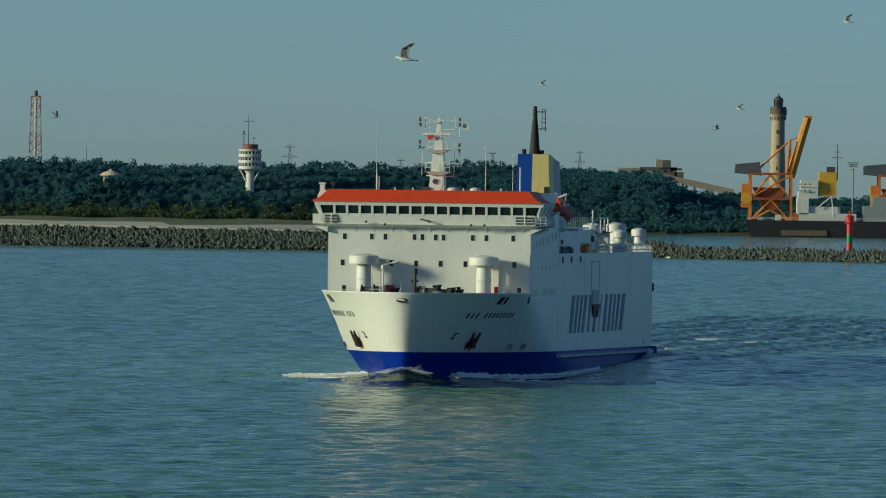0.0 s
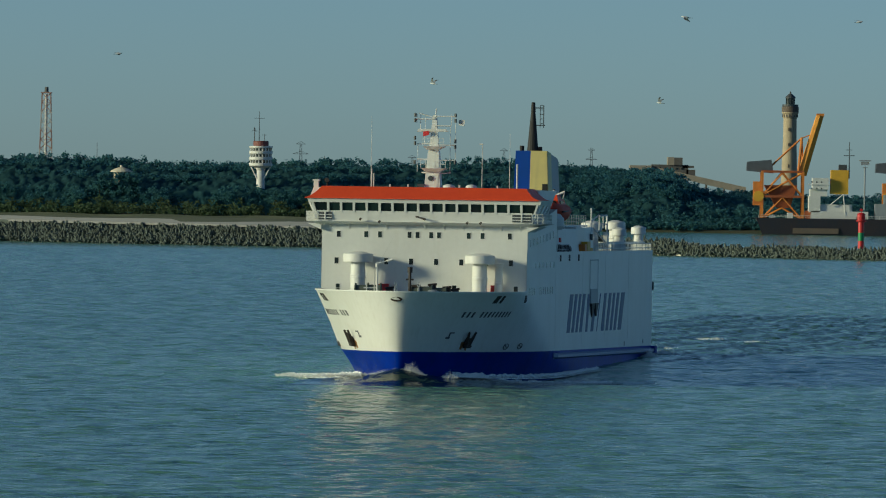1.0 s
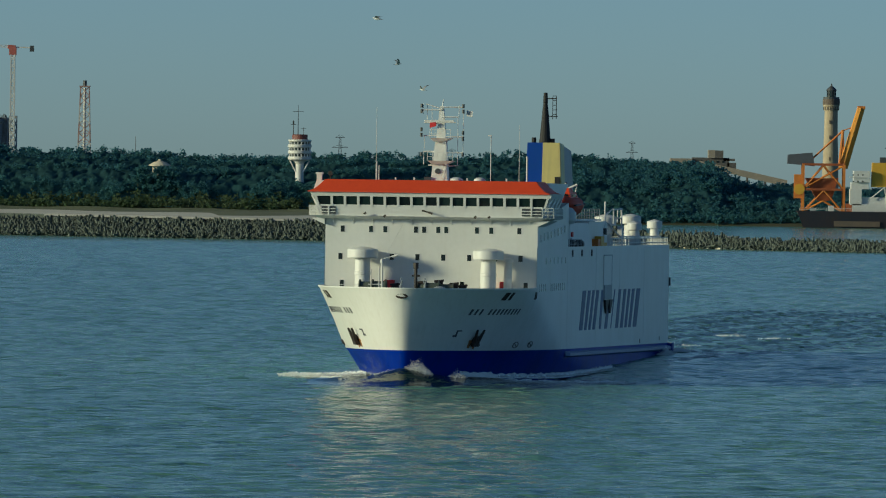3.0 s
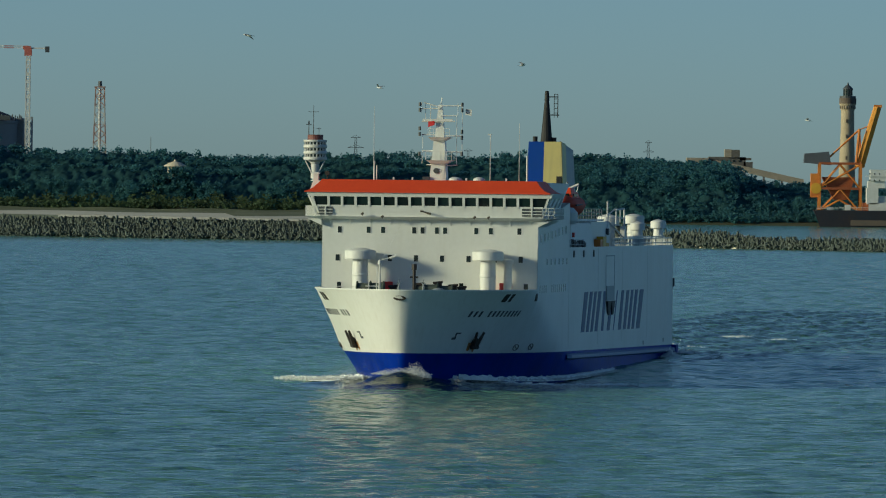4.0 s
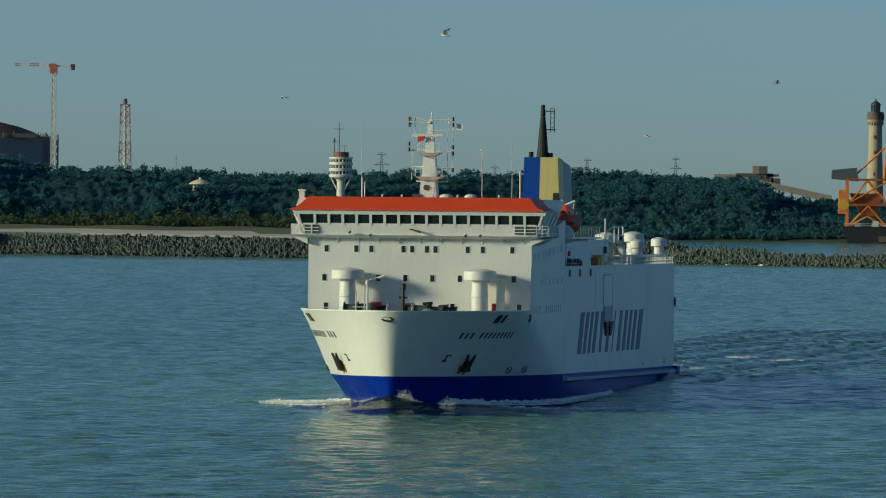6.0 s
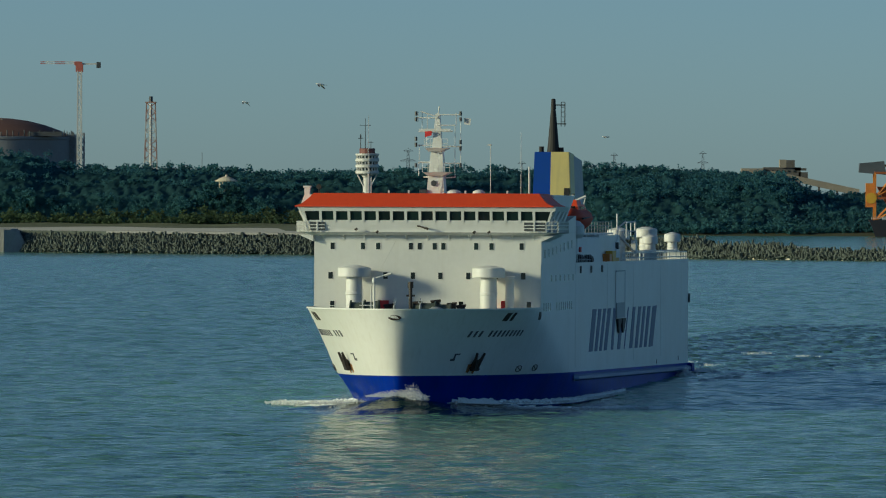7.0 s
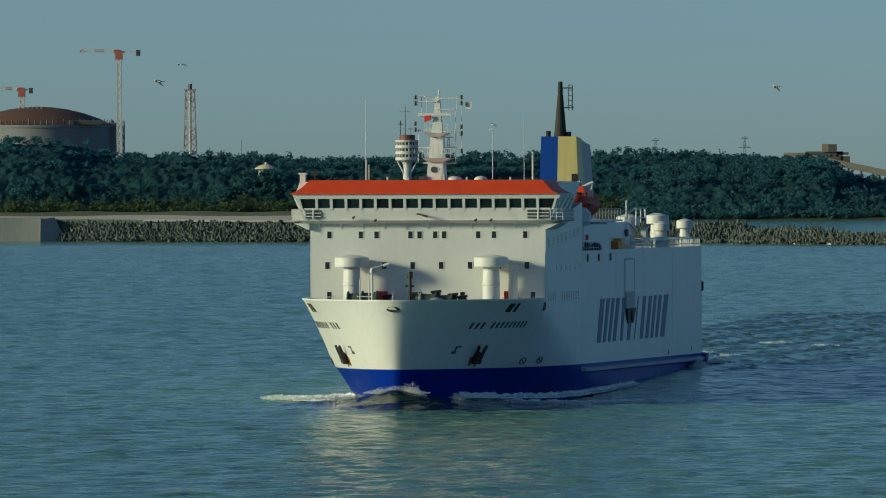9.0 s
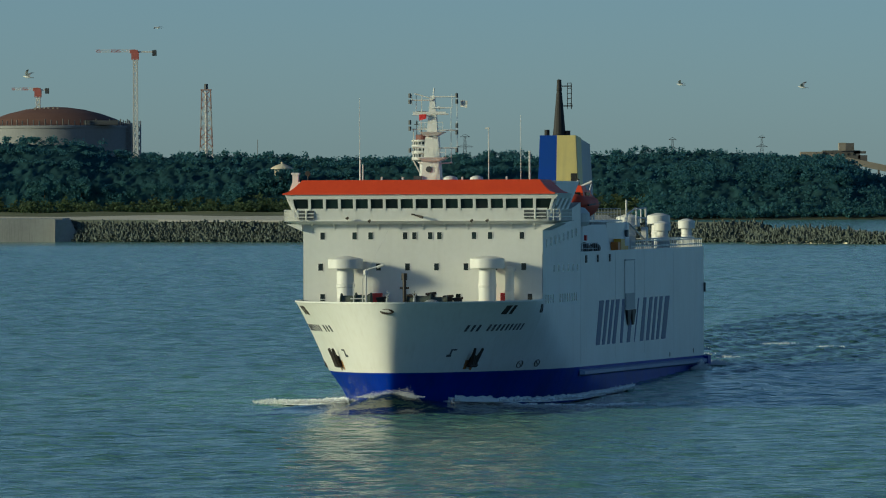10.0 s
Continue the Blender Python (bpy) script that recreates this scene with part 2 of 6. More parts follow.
# ---------------------------------------------------------------- mesh helpers
class Form:
    """Collects vertices and faces of one mesh."""

    def __init__(self):
        self.v, self.f = [], []

    def add(self, verts, faces):
        k = len(self.v)
        self.v += [tuple(p) for p in verts]
        self.f += [tuple(i + k for i in f) for f in faces]
        return self

    def box(self, c, s, turn=None):
        """A box by its centre and size."""
        pts = [Vector((x * s[0] / 2, y * s[1] / 2, z * s[2] / 2)) for x in (-1, 1) for y in (-1, 1) for z in (-1, 1)]
        if turn:
            pts = [turn @ p for p in pts]
        pts = [p + Vector(c) for p in pts]
        return self.add(pts, [(0, 1, 3, 2), (4, 6, 7, 5), (0, 4, 5, 1), (2, 3, 7, 6), (0, 2, 6, 4), (1, 5, 7, 3)])

    def span(self, lo, hi):
        return self.box([(a + b) / 2 for a, b in zip(lo, hi)], [abs(b - a) for a, b in zip(lo, hi)])

    def rod(self, p, q, r, r2=None, n=6):
        """A round bar from p to q, tapering from r to r2."""
        p, q = Vector(p), Vector(q)
        r2 = r if r2 is None else r2
        d = (q - p).normalized()
        a = d.orthogonal().normalized()
        b = d.cross(a)
        ring = lambda c, rr: [c + (a * math.cos(2 * math.pi * i / n) + b * math.sin(2 * math.pi * i / n)) * rr for i in range(n)]
        faces = [(i, (i + 1) % n, n + (i + 1) % n, n + i) for i in range(n)]
        faces += [tuple(reversed(range(n))), tuple(range(n, 2 * n))]
        return self.add(ring(p, r) + ring(q, r2), faces)

    def turned(self, c, profile, n=24):
        """A body of revolution about a vertical axis: profile of (radius, height)."""
        k = len(profile)
        v = [(c[0] + r * math.cos(2 * math.pi * i / n), c[1] + r * math.sin(2 * math.pi * i / n), c[2] + z) for i in range(n) for r, z in profile]
        f = [(i * k + j, ((i + 1) % n) * k + j, ((i + 1) % n) * k + j + 1, i * k + j + 1) for i in range(n) for j in range(k - 1)]
        f += [tuple(i * k + k - 1 for i in range(n)), tuple(i * k for i in reversed(range(n)))]
        return self.add(v, f)

    def prism(self, lower, upper):
        """A solid between two outlines with the same number of points."""
        n = len(lower)
        f = [(i, (i + 1) % n, n + (i + 1) % n, n + i) for i in range(n)] + [tuple(reversed(range(n))), tuple(range(n, 2 * n))]
        return self.add(list(lower) + list(upper), f)

    def lattice(self, base, top, w0, w1, levels, r, n=4):
        """A four-legged lattice mast."""
        b, t = Vector(base), Vector(top)
        at = lambda k, sx, sy: b.lerp(t, k / levels) + Vector((sx, sy, 0)) * ((w0 + (w1 - w0) * k / levels) / 2)
        corner = [(-1, -1), (1, -1), (1, 1), (-1, 1)]
        for i in range(4):
            a, c = corner[i], corner[(i + 1) % 4]
            self.rod(at(0, *a), at(levels, *a), r * 1.5, n=n)
            for k in range(levels):
                self.rod(at(k, *a), at(k + 1, *c), r, n=n)
                self.rod(at(k, *c), at(k + 1, *a), r, n=n)
                self.rod(at(k + 1, *a), at(k + 1, *c), r, n=n)
        return self

    def mesh(self, name, material, smooth=False):
        me = bpy.data.meshes.new(name)
        me.from_pydata(self.v, [], self.f)
        me.materials.append(material)
        bm = bmesh.new()
        bm.from_mesh(me)
        bmesh.ops.recalc_face_normals(bm, faces=bm.faces)
        bm.to_mesh(me)
        bm.free()
        if smooth:
            me.shade_smooth()
        return me


def part(name, form, material, parent=None, label="", smooth=False):
    ob = new(name, form.mesh(name, material, smooth))
    if parent:
        ob.parent = parent
    return tagged(ob, label)


def thing(name, label, category, group="", kind="", at=(0, 0, 0)):
    ob = new(name)
    ob.location = at
    return tagged(ob, label, category, group, kind)


def arrays_mesh(name, verts, faces, material):
    """A large mesh from arrays: all faces with the same number of corners."""
    me = bpy.data.meshes.new(name)
    n, k = faces.shape
    me.vertices.add(len(verts))
    me.vertices.foreach_set("co", verts.astype(np.float32).ravel())
    me.loops.add(n * k)
    me.loops.foreach_set("vertex_index", faces.astype(np.int32).ravel())
    me.polygons.add(n)
    me.polygons.foreach_set("loop_start", np.arange(0, n * k, k, dtype=np.int32))
    me.update(calc_edges=True)
    me.materials.append(material)
    return me


# ---------------------------------------------------------------- sea and land
SEA_LEVEL = -0.6


def wave_field(x, y, waves):
    """Height of a sum of long-crested waves: (length, way, height, phase)."""
    z = np.zeros_like(x)
    for size, way, high, phase in waves:
        k = 2 * math.pi / size
        z += high * np.sin(k * (x * math.cos(way) + y * math.sin(way)) + phase + 0.8 * np.sin(0.11 * k * (x - y) + phase))
    return z


def wave_set(count, short, long, steep, seed):
    rng = random.Random(seed)
    rows = []
    for i in range(count):
        size = short * (long / short) ** rng.random()
        rows.append((size, radians(-75 + rng.gauss(0, 38)), size * steep, rng.uniform(0, 6.28)))
    return rows


def sea_sheet():
    """One sheet to the horizon; the near water is finely waved, the rest lies flat with relief."""
    xs = np.arange(-200, 141.0, 0.95)
    ys = 430 + np.cumsum(np.linspace(0.50, 2.15, 1400))
    X, Y = np.meshgrid(xs, ys)
    fade = np.clip(np.minimum(X - xs[0], xs[-1] - X) / 12, 0, 1) * np.clip((ys[-1] - Y) / 200, 0, 1) * np.clip((Y - 430) / 5, 0, 1)
    Z = wave_field(X, Y, wave_set(80, 1.7, 7.0, 0.0025, 3)) * fade
    v = np.stack([X, Y, Z], -1).reshape(-1, 3)
    n = len(xs)
    i, j = np.meshgrid(np.arange(n - 1), np.arange(len(ys) - 1))
    q = (j * n + i).ravel()
    f = np.stack([q, q + 1, q + n + 1, q + n], 1)
    x0, x1, y0, y1 = xs[0], xs[-1], ys[0], ys[-1]
    k = len(v)
    ring = [(-6000, -3000, 0), (6000, -3000, 0), (6000, 6000, 0), (-6000, 6000, 0), (x0, y0, 0), (x1, y0, 0), (x1, y1, 0), (x0, y1, 0)]
    v = np.concatenate([v, np.array(ring, float)])
    f = np.concatenate([f, k + np.array([(0, 1, 5, 4), (1, 2, 6, 5), (2, 3, 7, 6), (3, 0, 4, 7)])])
    me = arrays_mesh("water", v, f, WATER)
    me.shade_smooth()
    ob = new("water", me)
    ob.location.z = SEA_LEVEL
    return tagged(ob, "teal rippled sea water with small dark wavelets", "water", kind="structure")


SEA = sea_sheet()


def land():
    """The far bank: shore slope, beach and wood floor, rising inland, in one sheet."""
    xs = np.linspace(-3500, 3500, 141)
    ys = np.array([3255, 3262, 3275, 3300, 3340, 3400, 3480, 3600, 4000, 5000, 6500])
    zs = np.array([-1.0, 0.6, 1.4, 2.6, 4.5, 6.0, 8.0, 8.5, 8.0, 7.0, 6.0])
    v = np.array([(x, y + (4 * math.sin(x * 0.031) if 3256 < y < 3450 else 0), z + (0.5 * math.sin(x * 0.05 + j) if j > 1 else 0))
                  for j, (y, z) in enumerate(zip(ys, zs)) for x in xs])
    n = len(xs)
    f = np.array([(j * n + i, j * n + i + 1, (j + 1) * n + i + 1, (j + 1) * n + i) for j in range(len(ys) - 1) for i in range(n - 1)])
    return tagged(new("ground", arrays_mesh("ground", v, f, SOIL)), "wooded shore ground of dark soil and grass", "ground", kind="structure")


land()
beach_form = Form()
bx = [-420 + 8 * i for i in range(56)]
bv = []
for x in bx:
    shore = 2790 + 480 / (1 + math.exp(-(x + 75) / 22)) + 12 * math.sin(x * 0.04)
    top = 3292 + 6 * math.sin(x * 0.02) + 4 * math.sin(x * 0.057)
    bv += [(x, shore, SEA_LEVEL - 0.5), (x, shore + 12, 0.5), (x, (shore + top) / 2, 1.3), (x, top - 8, 2.35), (x, top, 3.2 + 0.3 * math.sin(x * 0.13)), (x, top + 10, 2.4)]
beach_form.add(bv, [(i * 6 + j, i * 6 + 6 + j, i * 6 + 7 + j, i * 6 + 1 + j) for i in range(len(bx) - 1) for j in range(5)])
grass_form = Form()
gv = []
for k, x in enumerate(bx):
    (x0, y0, z0), (x1, y1, z1), (x2, y2, z2), (x3, y3, z3) = bv[k * 6 + 2], bv[k * 6 + 3], bv[k * 6 + 4], bv[k * 6 + 5]
    cut = 0.22 + 0.14 * math.sin(x * 0.07) * math.sin(x * 0.023) + (0.5 if x > -120 else 0)
    gv += [(x, y1 - (y1 - y0) * cut, z1 - (z1 - z0) * cut + 0.03), (x, y1, z1 + 0.25), (x, y2, z2 + 0.35), (x, y3, z3 + 0.3)]
grass_form.add(gv, [(i * 4 + j, i * 4 + 4 + j, i * 4 + 5 + j, i * 4 + 1 + j) for i in range(len(bx) - 1) for j in range(3)])
tagged(new("dune_grass", grass_form.mesh("dune_grass", DUNE_GRASS)), "dry yellowish grass on the low dune above the beach", "grass", kind="structure")
tagged(new("beach", beach_form.mesh("beach", SAND)), "strip of pale sand below the wood", "beach", kind="structure")


def foliage(name, spots, leaf, per, material, label, category="woods"):
    """Crowns of small leaf sprays: spots of (x, y, ground, height, radius)."""
    rng = np.random.default_rng(7)
    V, F, k = [], [], 0
    for x, y, g, h, r in spots:
        low = 0.45 if y > 3350 else 0.0
        n = int(per * (0.7 + 0.6 * rng.random()))
        lobes = rng.normal(size=(26, 3)) * (r * 0.60, r * 0.60, h * 0.22) + (0, 0, h * (0.5 + low / 3))
        lobes[:, 2] = np.clip(lobes[:, 2], h * (0.15 + low * 0.8), h * 0.90)
        size = r * (0.22 + 0.30 * rng.random(26))
        which = rng.integers(0, 26, n)
        d = rng.normal(size=(n, 3))
        d /= np.linalg.norm(d, axis=1)[:, None]
        c = lobes[which] + d * size[which][:, None] * (1.1 * rng.random(n) ** 0.6)[:, None] * (1, 1, 0.85)
        d = rng.normal(size=(n, 3)) * 0.42 + (0.0, -0.62, 0.78)
        d /= np.linalg.norm(d, axis=1)[:, None]
        c[:, 2] = np.minimum(c[:, 2], h)
        c += (x, y, g)
        a = rng.normal(size=(n, 3))
        a -= d * (a * d).sum(1)[:, None]
        a /= np.linalg.norm(a, axis=1)[:, None]
        b = np.cross(d, a)
        b /= np.linalg.norm(b, axis=1)[:, None] + 1e-9
        s = leaf * (0.6 + 0.8 * rng.random(n))[:, None]
        quad = np.stack([c - a * s - b * s * 0.5, c + a * s * 0.3 - b * s * 0.8, c + a * s + b * s * 0.4, c - a * s * 0.2 + b * s * 0.8], 1)
        V.append(quad.reshape(-1, 3))
        F.append(np.arange(k, k + 4 * n).reshape(n, 4))
        k += 4 * n
    return tagged(new(name, arrays_mesh(name, np.concatenate(V), np.concatenate(F), material)), label, category, kind="stuff")


def ridge(x):
    """Height of the wood's skyline above its floor, along the shore."""
    return (24.3 - 12.5 / (1 + math.exp(-(x - 103) / 4))) + 6.5 / (1 + math.exp((x + 238) / 3.5)) + 1.0 * math.sin(x * 0.023 + 1) + 0.8 * math.sin(x * 0.061)


def canopy(name, x0, x1, top, label):
    """A bumpy filler sheet of leaf colour that lightens the shaded gaps between the crowns, from the wood's edge to its
    skyline. top(x, row) gives (y, z).
    """
    xs = np.arange(x0, x1, 1.1)
    rows = np.linspace(0, 4, 44)
    v = []
    for r in rows:
        for x in xs:
            k = min(int(r), 3)
            (ya, za), (yb, zb) = top(x, k), top(x, k + 1)
            y, z = ya + (yb - ya) * (r - k), za + (zb - za) * (r - k)
            lump = 1.2 * noise.noise(Vector((x * 0.2, z * 0.3, y * 0.05))) + 1.1 * noise.noise(Vector((x * 0.55, z * 0.7, y * 0.1))) + 0.9 * noise.noise(Vector((x * 1.1, z * 1.7, 2)))
            v.append((x + 0.3 * lump, y - lump, z + (0.7 * lump if r > 0.3 else 0)))
    n = len(xs)
    i, j = np.meshgrid(np.arange(n - 1), np.arange(len(rows) - 1))
    q = (j * n + i).ravel()
    return tagged(new(name, arrays_mesh(name, np.array(v), np.stack([q, q + 1, q + n + 1, q + n], 1), HAZED_LEAVES)), label, "woods", kind="stuff")


def wood_top(x, row):
    """Edge and crown heights of the shore wood, row by row inland."""
    y, g, h = ((3325, 3.0, 0.0), (3332, 4.0, 10.5), (3358, 5.0, 14.5), (3392, 6.0, 17.5), (3428, 6.5, 19.5))[row]
    return y, g + h / 17.5 * ridge(x) * 0.77


def hill_height(x):
    return 21.5 + 4.0 * math.exp(-((x - 92) / 14) ** 2) + 2.5 * math.exp(-((x - 45) / 18) ** 2) - 11.0 * max(0, (x - 97) / 20)


def hill_top(x, row):
    y, k = ((3268, 0.0), (3290, 0.30), (3318, 0.60), (3346, 0.77), (3382, 0.83))[row]
    return y, 1.0 + k * hill_height(x)


def woods():
    rng = random.Random(4)
    near, low, low2, dark = [], [], [], []
    x = -430.0
    while x < 330:
        for row, (y, g) in enumerate(((3335, 4.0), (3362, 5.0), (3395, 6.0), (3430, 6.5))):
            h = (10.5, 14.5, 17.5, 19.5)[row] / 17.5 * ridge(x) * 0.9 * rng.uniform(0.93, 1.04)
            near.append((x + rng.uniform(-2, 2), y + rng.uniform(-9, 9), g, h, rng.uniform(3.8, 5.8)))
        x += rng.uniform(3.6, 5.2)
    x = -430.0
    while x < 12:
        for y, g, h in ((3309, 2.8, 4.0), (3320, 3.2, 6.5)):
            low.append((x + rng.uniform(-3, 3), y + rng.uniform(-4, 4), g, h * rng.uniform(0.6, 1.35), rng.uniform(2.2, 4.2)))
        x += rng.uniform(3.5, 5.5)
    for k in range(13):
        near.append((-161 + k * 1.5, 3330 + (k % 3) * 2, 4.0, 18.6 + (k % 2), 3.2))
    x = 10.0
    while x < 330:
        for y, g, h in ((3263, 0.3, 3.6), (3272, 1.0, 5.5), (3288, 2.0, 8.5), (3304, 2.8, 11.5)):
            low2.append((x + rng.uniform(-2, 2), y + rng.uniform(-3, 3), g, h * rng.uniform(0.75, 1.2), rng.uniform(2.6, 4.2)))
        x += rng.uniform(3.5, 5.5)
    # a thin row of slender poplars and pines that stands out of the skyline
    for x in list(np.arange(-330, -175, 3.4)) + [-150, -118, -95, -92]:
        dark.append((x + rng.uniform(-1, 1), 3470 + rng.uniform(-10, 10), 7.5, rng.uniform(17.5, 22.5), rng.uniform(1.0, 1.7)))
    canopy("woodland_interior", -430, 330, wood_top, "closed mass of leaves inside the shore wood, tinted teal with distance haze")
    canopy("quayside_interior", 14, 118, hill_top, "closed haze-tinted mass of leaves of the trees behind the harbour bank")
    foliage("woodland", near, 0.46, 900, HAZED_LEAVES, "dense broadleaf woodland along the shore, tinted teal with distance haze")
    foliage("slender_trees", dark, 0.6, 130, HAZED_LEAVES, "row of slender haze-tinted treetops above the wood", "trees")
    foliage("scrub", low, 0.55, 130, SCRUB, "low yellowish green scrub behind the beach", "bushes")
    foliage("bank_bushes", low2, 0.6, 150, HAZED_LEAVES, "haze-tinted bushes crowding the harbour bank", "bushes")
    # the taller mass of trees on the quay side
    hill = []
    x = 18.0
    while x < 118:
        for y in (3322, 3350, 3385):
            hill.append((x + rng.uniform(-3, 3), y + rng.uniform(-8, 8), 3.0, hill_height(x) * rng.uniform(0.82, 1.04) * (0.86 if y < 3330 else 1), rng.uniform(4.5, 7)))
        x += rng.uniform(4.5, 7)
    foliage("quayside_trees", hill, 0.5, 1500, HAZED_LEAVES, "tall rounded haze-tinted trees behind the harbour bank", "trees")
    trunks = Form()
    for x, y, g, h, r in near[::2] + hill[::2]:
        trunks.rod((x, y, g - 0.5), (x + 0.3, y, g + h * 0.6), 0.35, 0.15, 5)
    tagged(new("tree_trunks", trunks.mesh("tree_trunks", BARK)), "grey brown trunks inside the shore wood", "tree trunks", kind="stuff")


woods()


# ---------------------------------------------------------------- breakwaters
def tetrapod_mesh(name, seed):
    rng = random.Random(seed)
    f = Form()
    for d in ((0, 0, 1), (0.94, 0, -0.33), (-0.47, 0.82, -0.33), (-0.47, -0.82, -0.33)):
        d = Vector(d)
        f.rod(d * 0.1, d * 1.6, 0.44, 0.27, 6)
    return f


def breakwater(name, path, depth, height, count, label, cap=None):
    """A rubble core with concrete tetrapods heaped on its seaward side. path: two ends on the water."""
    root = thing(name, label, "breakwater", kind="structure")
    a, b = Vector((*path[0], 0)), Vector((*path[1], 0))
    along = (b - a).normalized()
    back = Vector((-along.y, along.x, 0))
    if back.y < 0:
        back = -back
    n = 60
    core = Form()
    rows = []
    for i in range(n + 1):
        p = a.lerp(b, i / n)
        h = height(i / n)
        rows += [p + back * 0.5 - Vector((0, 0, 1.5)), p + back * (h * 0.9) + Vector((0, 0, h * 0.72)), p + back * (h * 0.9 + 2) + Vector((0, 0, h * 0.82)),
                 p + back * (h * 0.9 + depth) + Vector((0, 0, h * 0.80)), p + back * (h * 1.8 + depth + 3) - Vector((0, 0, 1.5))]
    core.add(rows, [(i * 5 + j, i * 5 + 5 + j, i * 5 + 6 + j, i * 5 + 1 + j) for i in range(n) for j in range(4)])
    part("core", core, cap or STONE, root, "sloping concrete and stone core")
    rng = random.Random(len(name))
    shapes = [tetrapod_mesh("tetrapod", s).mesh("tetrapod", STONE) for s in range(2)]
    rest = Form()
    base = tetrapod_mesh("tetrapod", 5)
    for i in range(count):
        u = rng.random()
        lift = rng.random()
        h = height(u)
        p = a.lerp(b, u) + back * (lift * h * 1.0 + rng.uniform(-0.4, 0.4)) + Vector((0, 0, lift * h * 0.90 - 0.1))
        turn = Euler((rng.gauss(0, 0.3), rng.gauss(0, 0.3), rng.uniform(0, 6.3)))
        s = rng.uniform(0.7, 1.0)
        if i < 300:
            ob = new("tetrapod", shapes[i % 2])
            ob.parent = root
            ob.matrix_basis = Matrix.LocRotScale(p, turn, (s, s, s))
        else:
            m = Matrix.LocRotScale(p, turn, (s, s, s))
            rest.add([m @ Vector(v) for v in base.v], base.f)
    if rest.v:
        tagged(part("tetrapod_heap", rest, STONE, root), "heap of weathered concrete tetrapods", kind="stuff")
    return root


breakwater("breakwater", ((-168, 2322), (42, 2227)), 6, lambda u: 5.3 + 0.25 * math.sin(u * 40), 2600,
           "long grey breakwater heaped with weathered concrete tetrapods")
breakwater("low_breakwater", ((38, 2195), (175, 2068)), 9, lambda u: 4.2 if u < 0.16 else max(2.5, 4.2 - (u - 0.16) * 18), 1300,
           "low breakwater of concrete tetrapods with a flat sandy crown", SAND)


def quay_block():
    root = thing("quay_wall", "smooth grey concrete quay block with a pale ledge", "quay", kind="structure")
    part("block", Form().span((-262, 2322, -2), (-170, 2352, 6.6)), QUAY, root)
    part("block_face", Form().prism([(-172, 2318, -2), (-163, 2322, -2), (-163, 2340, -2), (-172, 2340, -2)],
                                    [(-172, 2320, 6.4), (-168, 2323, 6.2), (-168, 2340, 6.2), (-172, 2340, 6.4)]), QUAY, root)
    part("parapet", Form().prism([(-172, 2331, 1.0), (44, 2233, 1.0), (44, 2236, 1.0), (-172, 2334, 1.0)],
                                 [(-172, 2331, 6.2), (44, 2233, 5.3), (44, 2236, 5.3), (-172, 2334, 6.2)]), STONE, root, "dark stained parapet of the breakwater")
    part("ledge", Form().prism([(-140, 2315.4, 5.5), (-10, 2256.4, 4.9), (-10, 2258.2, 4.9), (-140, 2317.2, 5.5)],
                               [(-140, 2315.4, 6.25), (-10, 2256.4, 5.5), (-10, 2258.2, 5.5), (-140, 2317.2, 6.25)]), QUAY, root, "pale concrete parapet on the breakwater")


quay_block()


# ---------------------------------------------------------------- the ferry
# Its space: x forward from the front of its deckhouse, y to port, z up from the water.
def breadth(x, z):
    """Half the hull's width at x and height z."""
    k = min(max((z - 2.67) / 6.1, -0.9), 1.0)
    s = min(max((stem(z) - x) / (41 - (22.5 if k > 0 else 50) * k), 0.0), 1.0)
    w = 10.8 * math.sin(math.pi / 2 * s) ** 0.56
    if x < -100 and z < 1.2:
        w *= 1 - 0.10 * ((-100 - x) / 27) * min(1.0, (1.2 - z) / 2)
    return w


def stem(z):
    return 19.05 + 1.75 * (z - 2.67) / 6.1


def boot(x):
    """Height of the border between white and blue."""
    return 2.45 + 0.009 * x


def rim(x):
    """Top of the shell plating."""
    return 8.7 if x > 0.0 else 12.85


def shell(x_list, low, high, steps):
    """Both sides of the hull between two heights, as one skin."""
    f = Form()
    for side in (-1, 1):
        v = []
        for s in x_list:
            for j in range(steps + 1):
                z0, z1 = low(s), high(s)
                z = z0 + (z1 - z0) * j / steps
                x = s if s < 0 else s / 20.8 * stem(z)
                v.append((x, side * breadth(x, z), z))
        n = steps + 1
        f.add(v, [(i * n + j, (i + 1) * n + j, (i + 1) * n + j + 1, i * n + j + 1) for i in range(len(x_list) - 1) for j in range(steps)])
    return f


def on_hull(x, z, side, out=0.05):
    """A place just outside the plating, and the plating's outward direction."""
    e = 0.05
    p = Vector((x, side * breadth(x, z), z))
    dx = Vector((x + e, side * breadth(x + e, z), z)) - p
    dz = Vector((x, side * breadth(x, z + e), z + e)) - p
    n = dx.cross(dz).normalized()
    if n.y * side < 0:
        n = -n
    return p + n * out, n


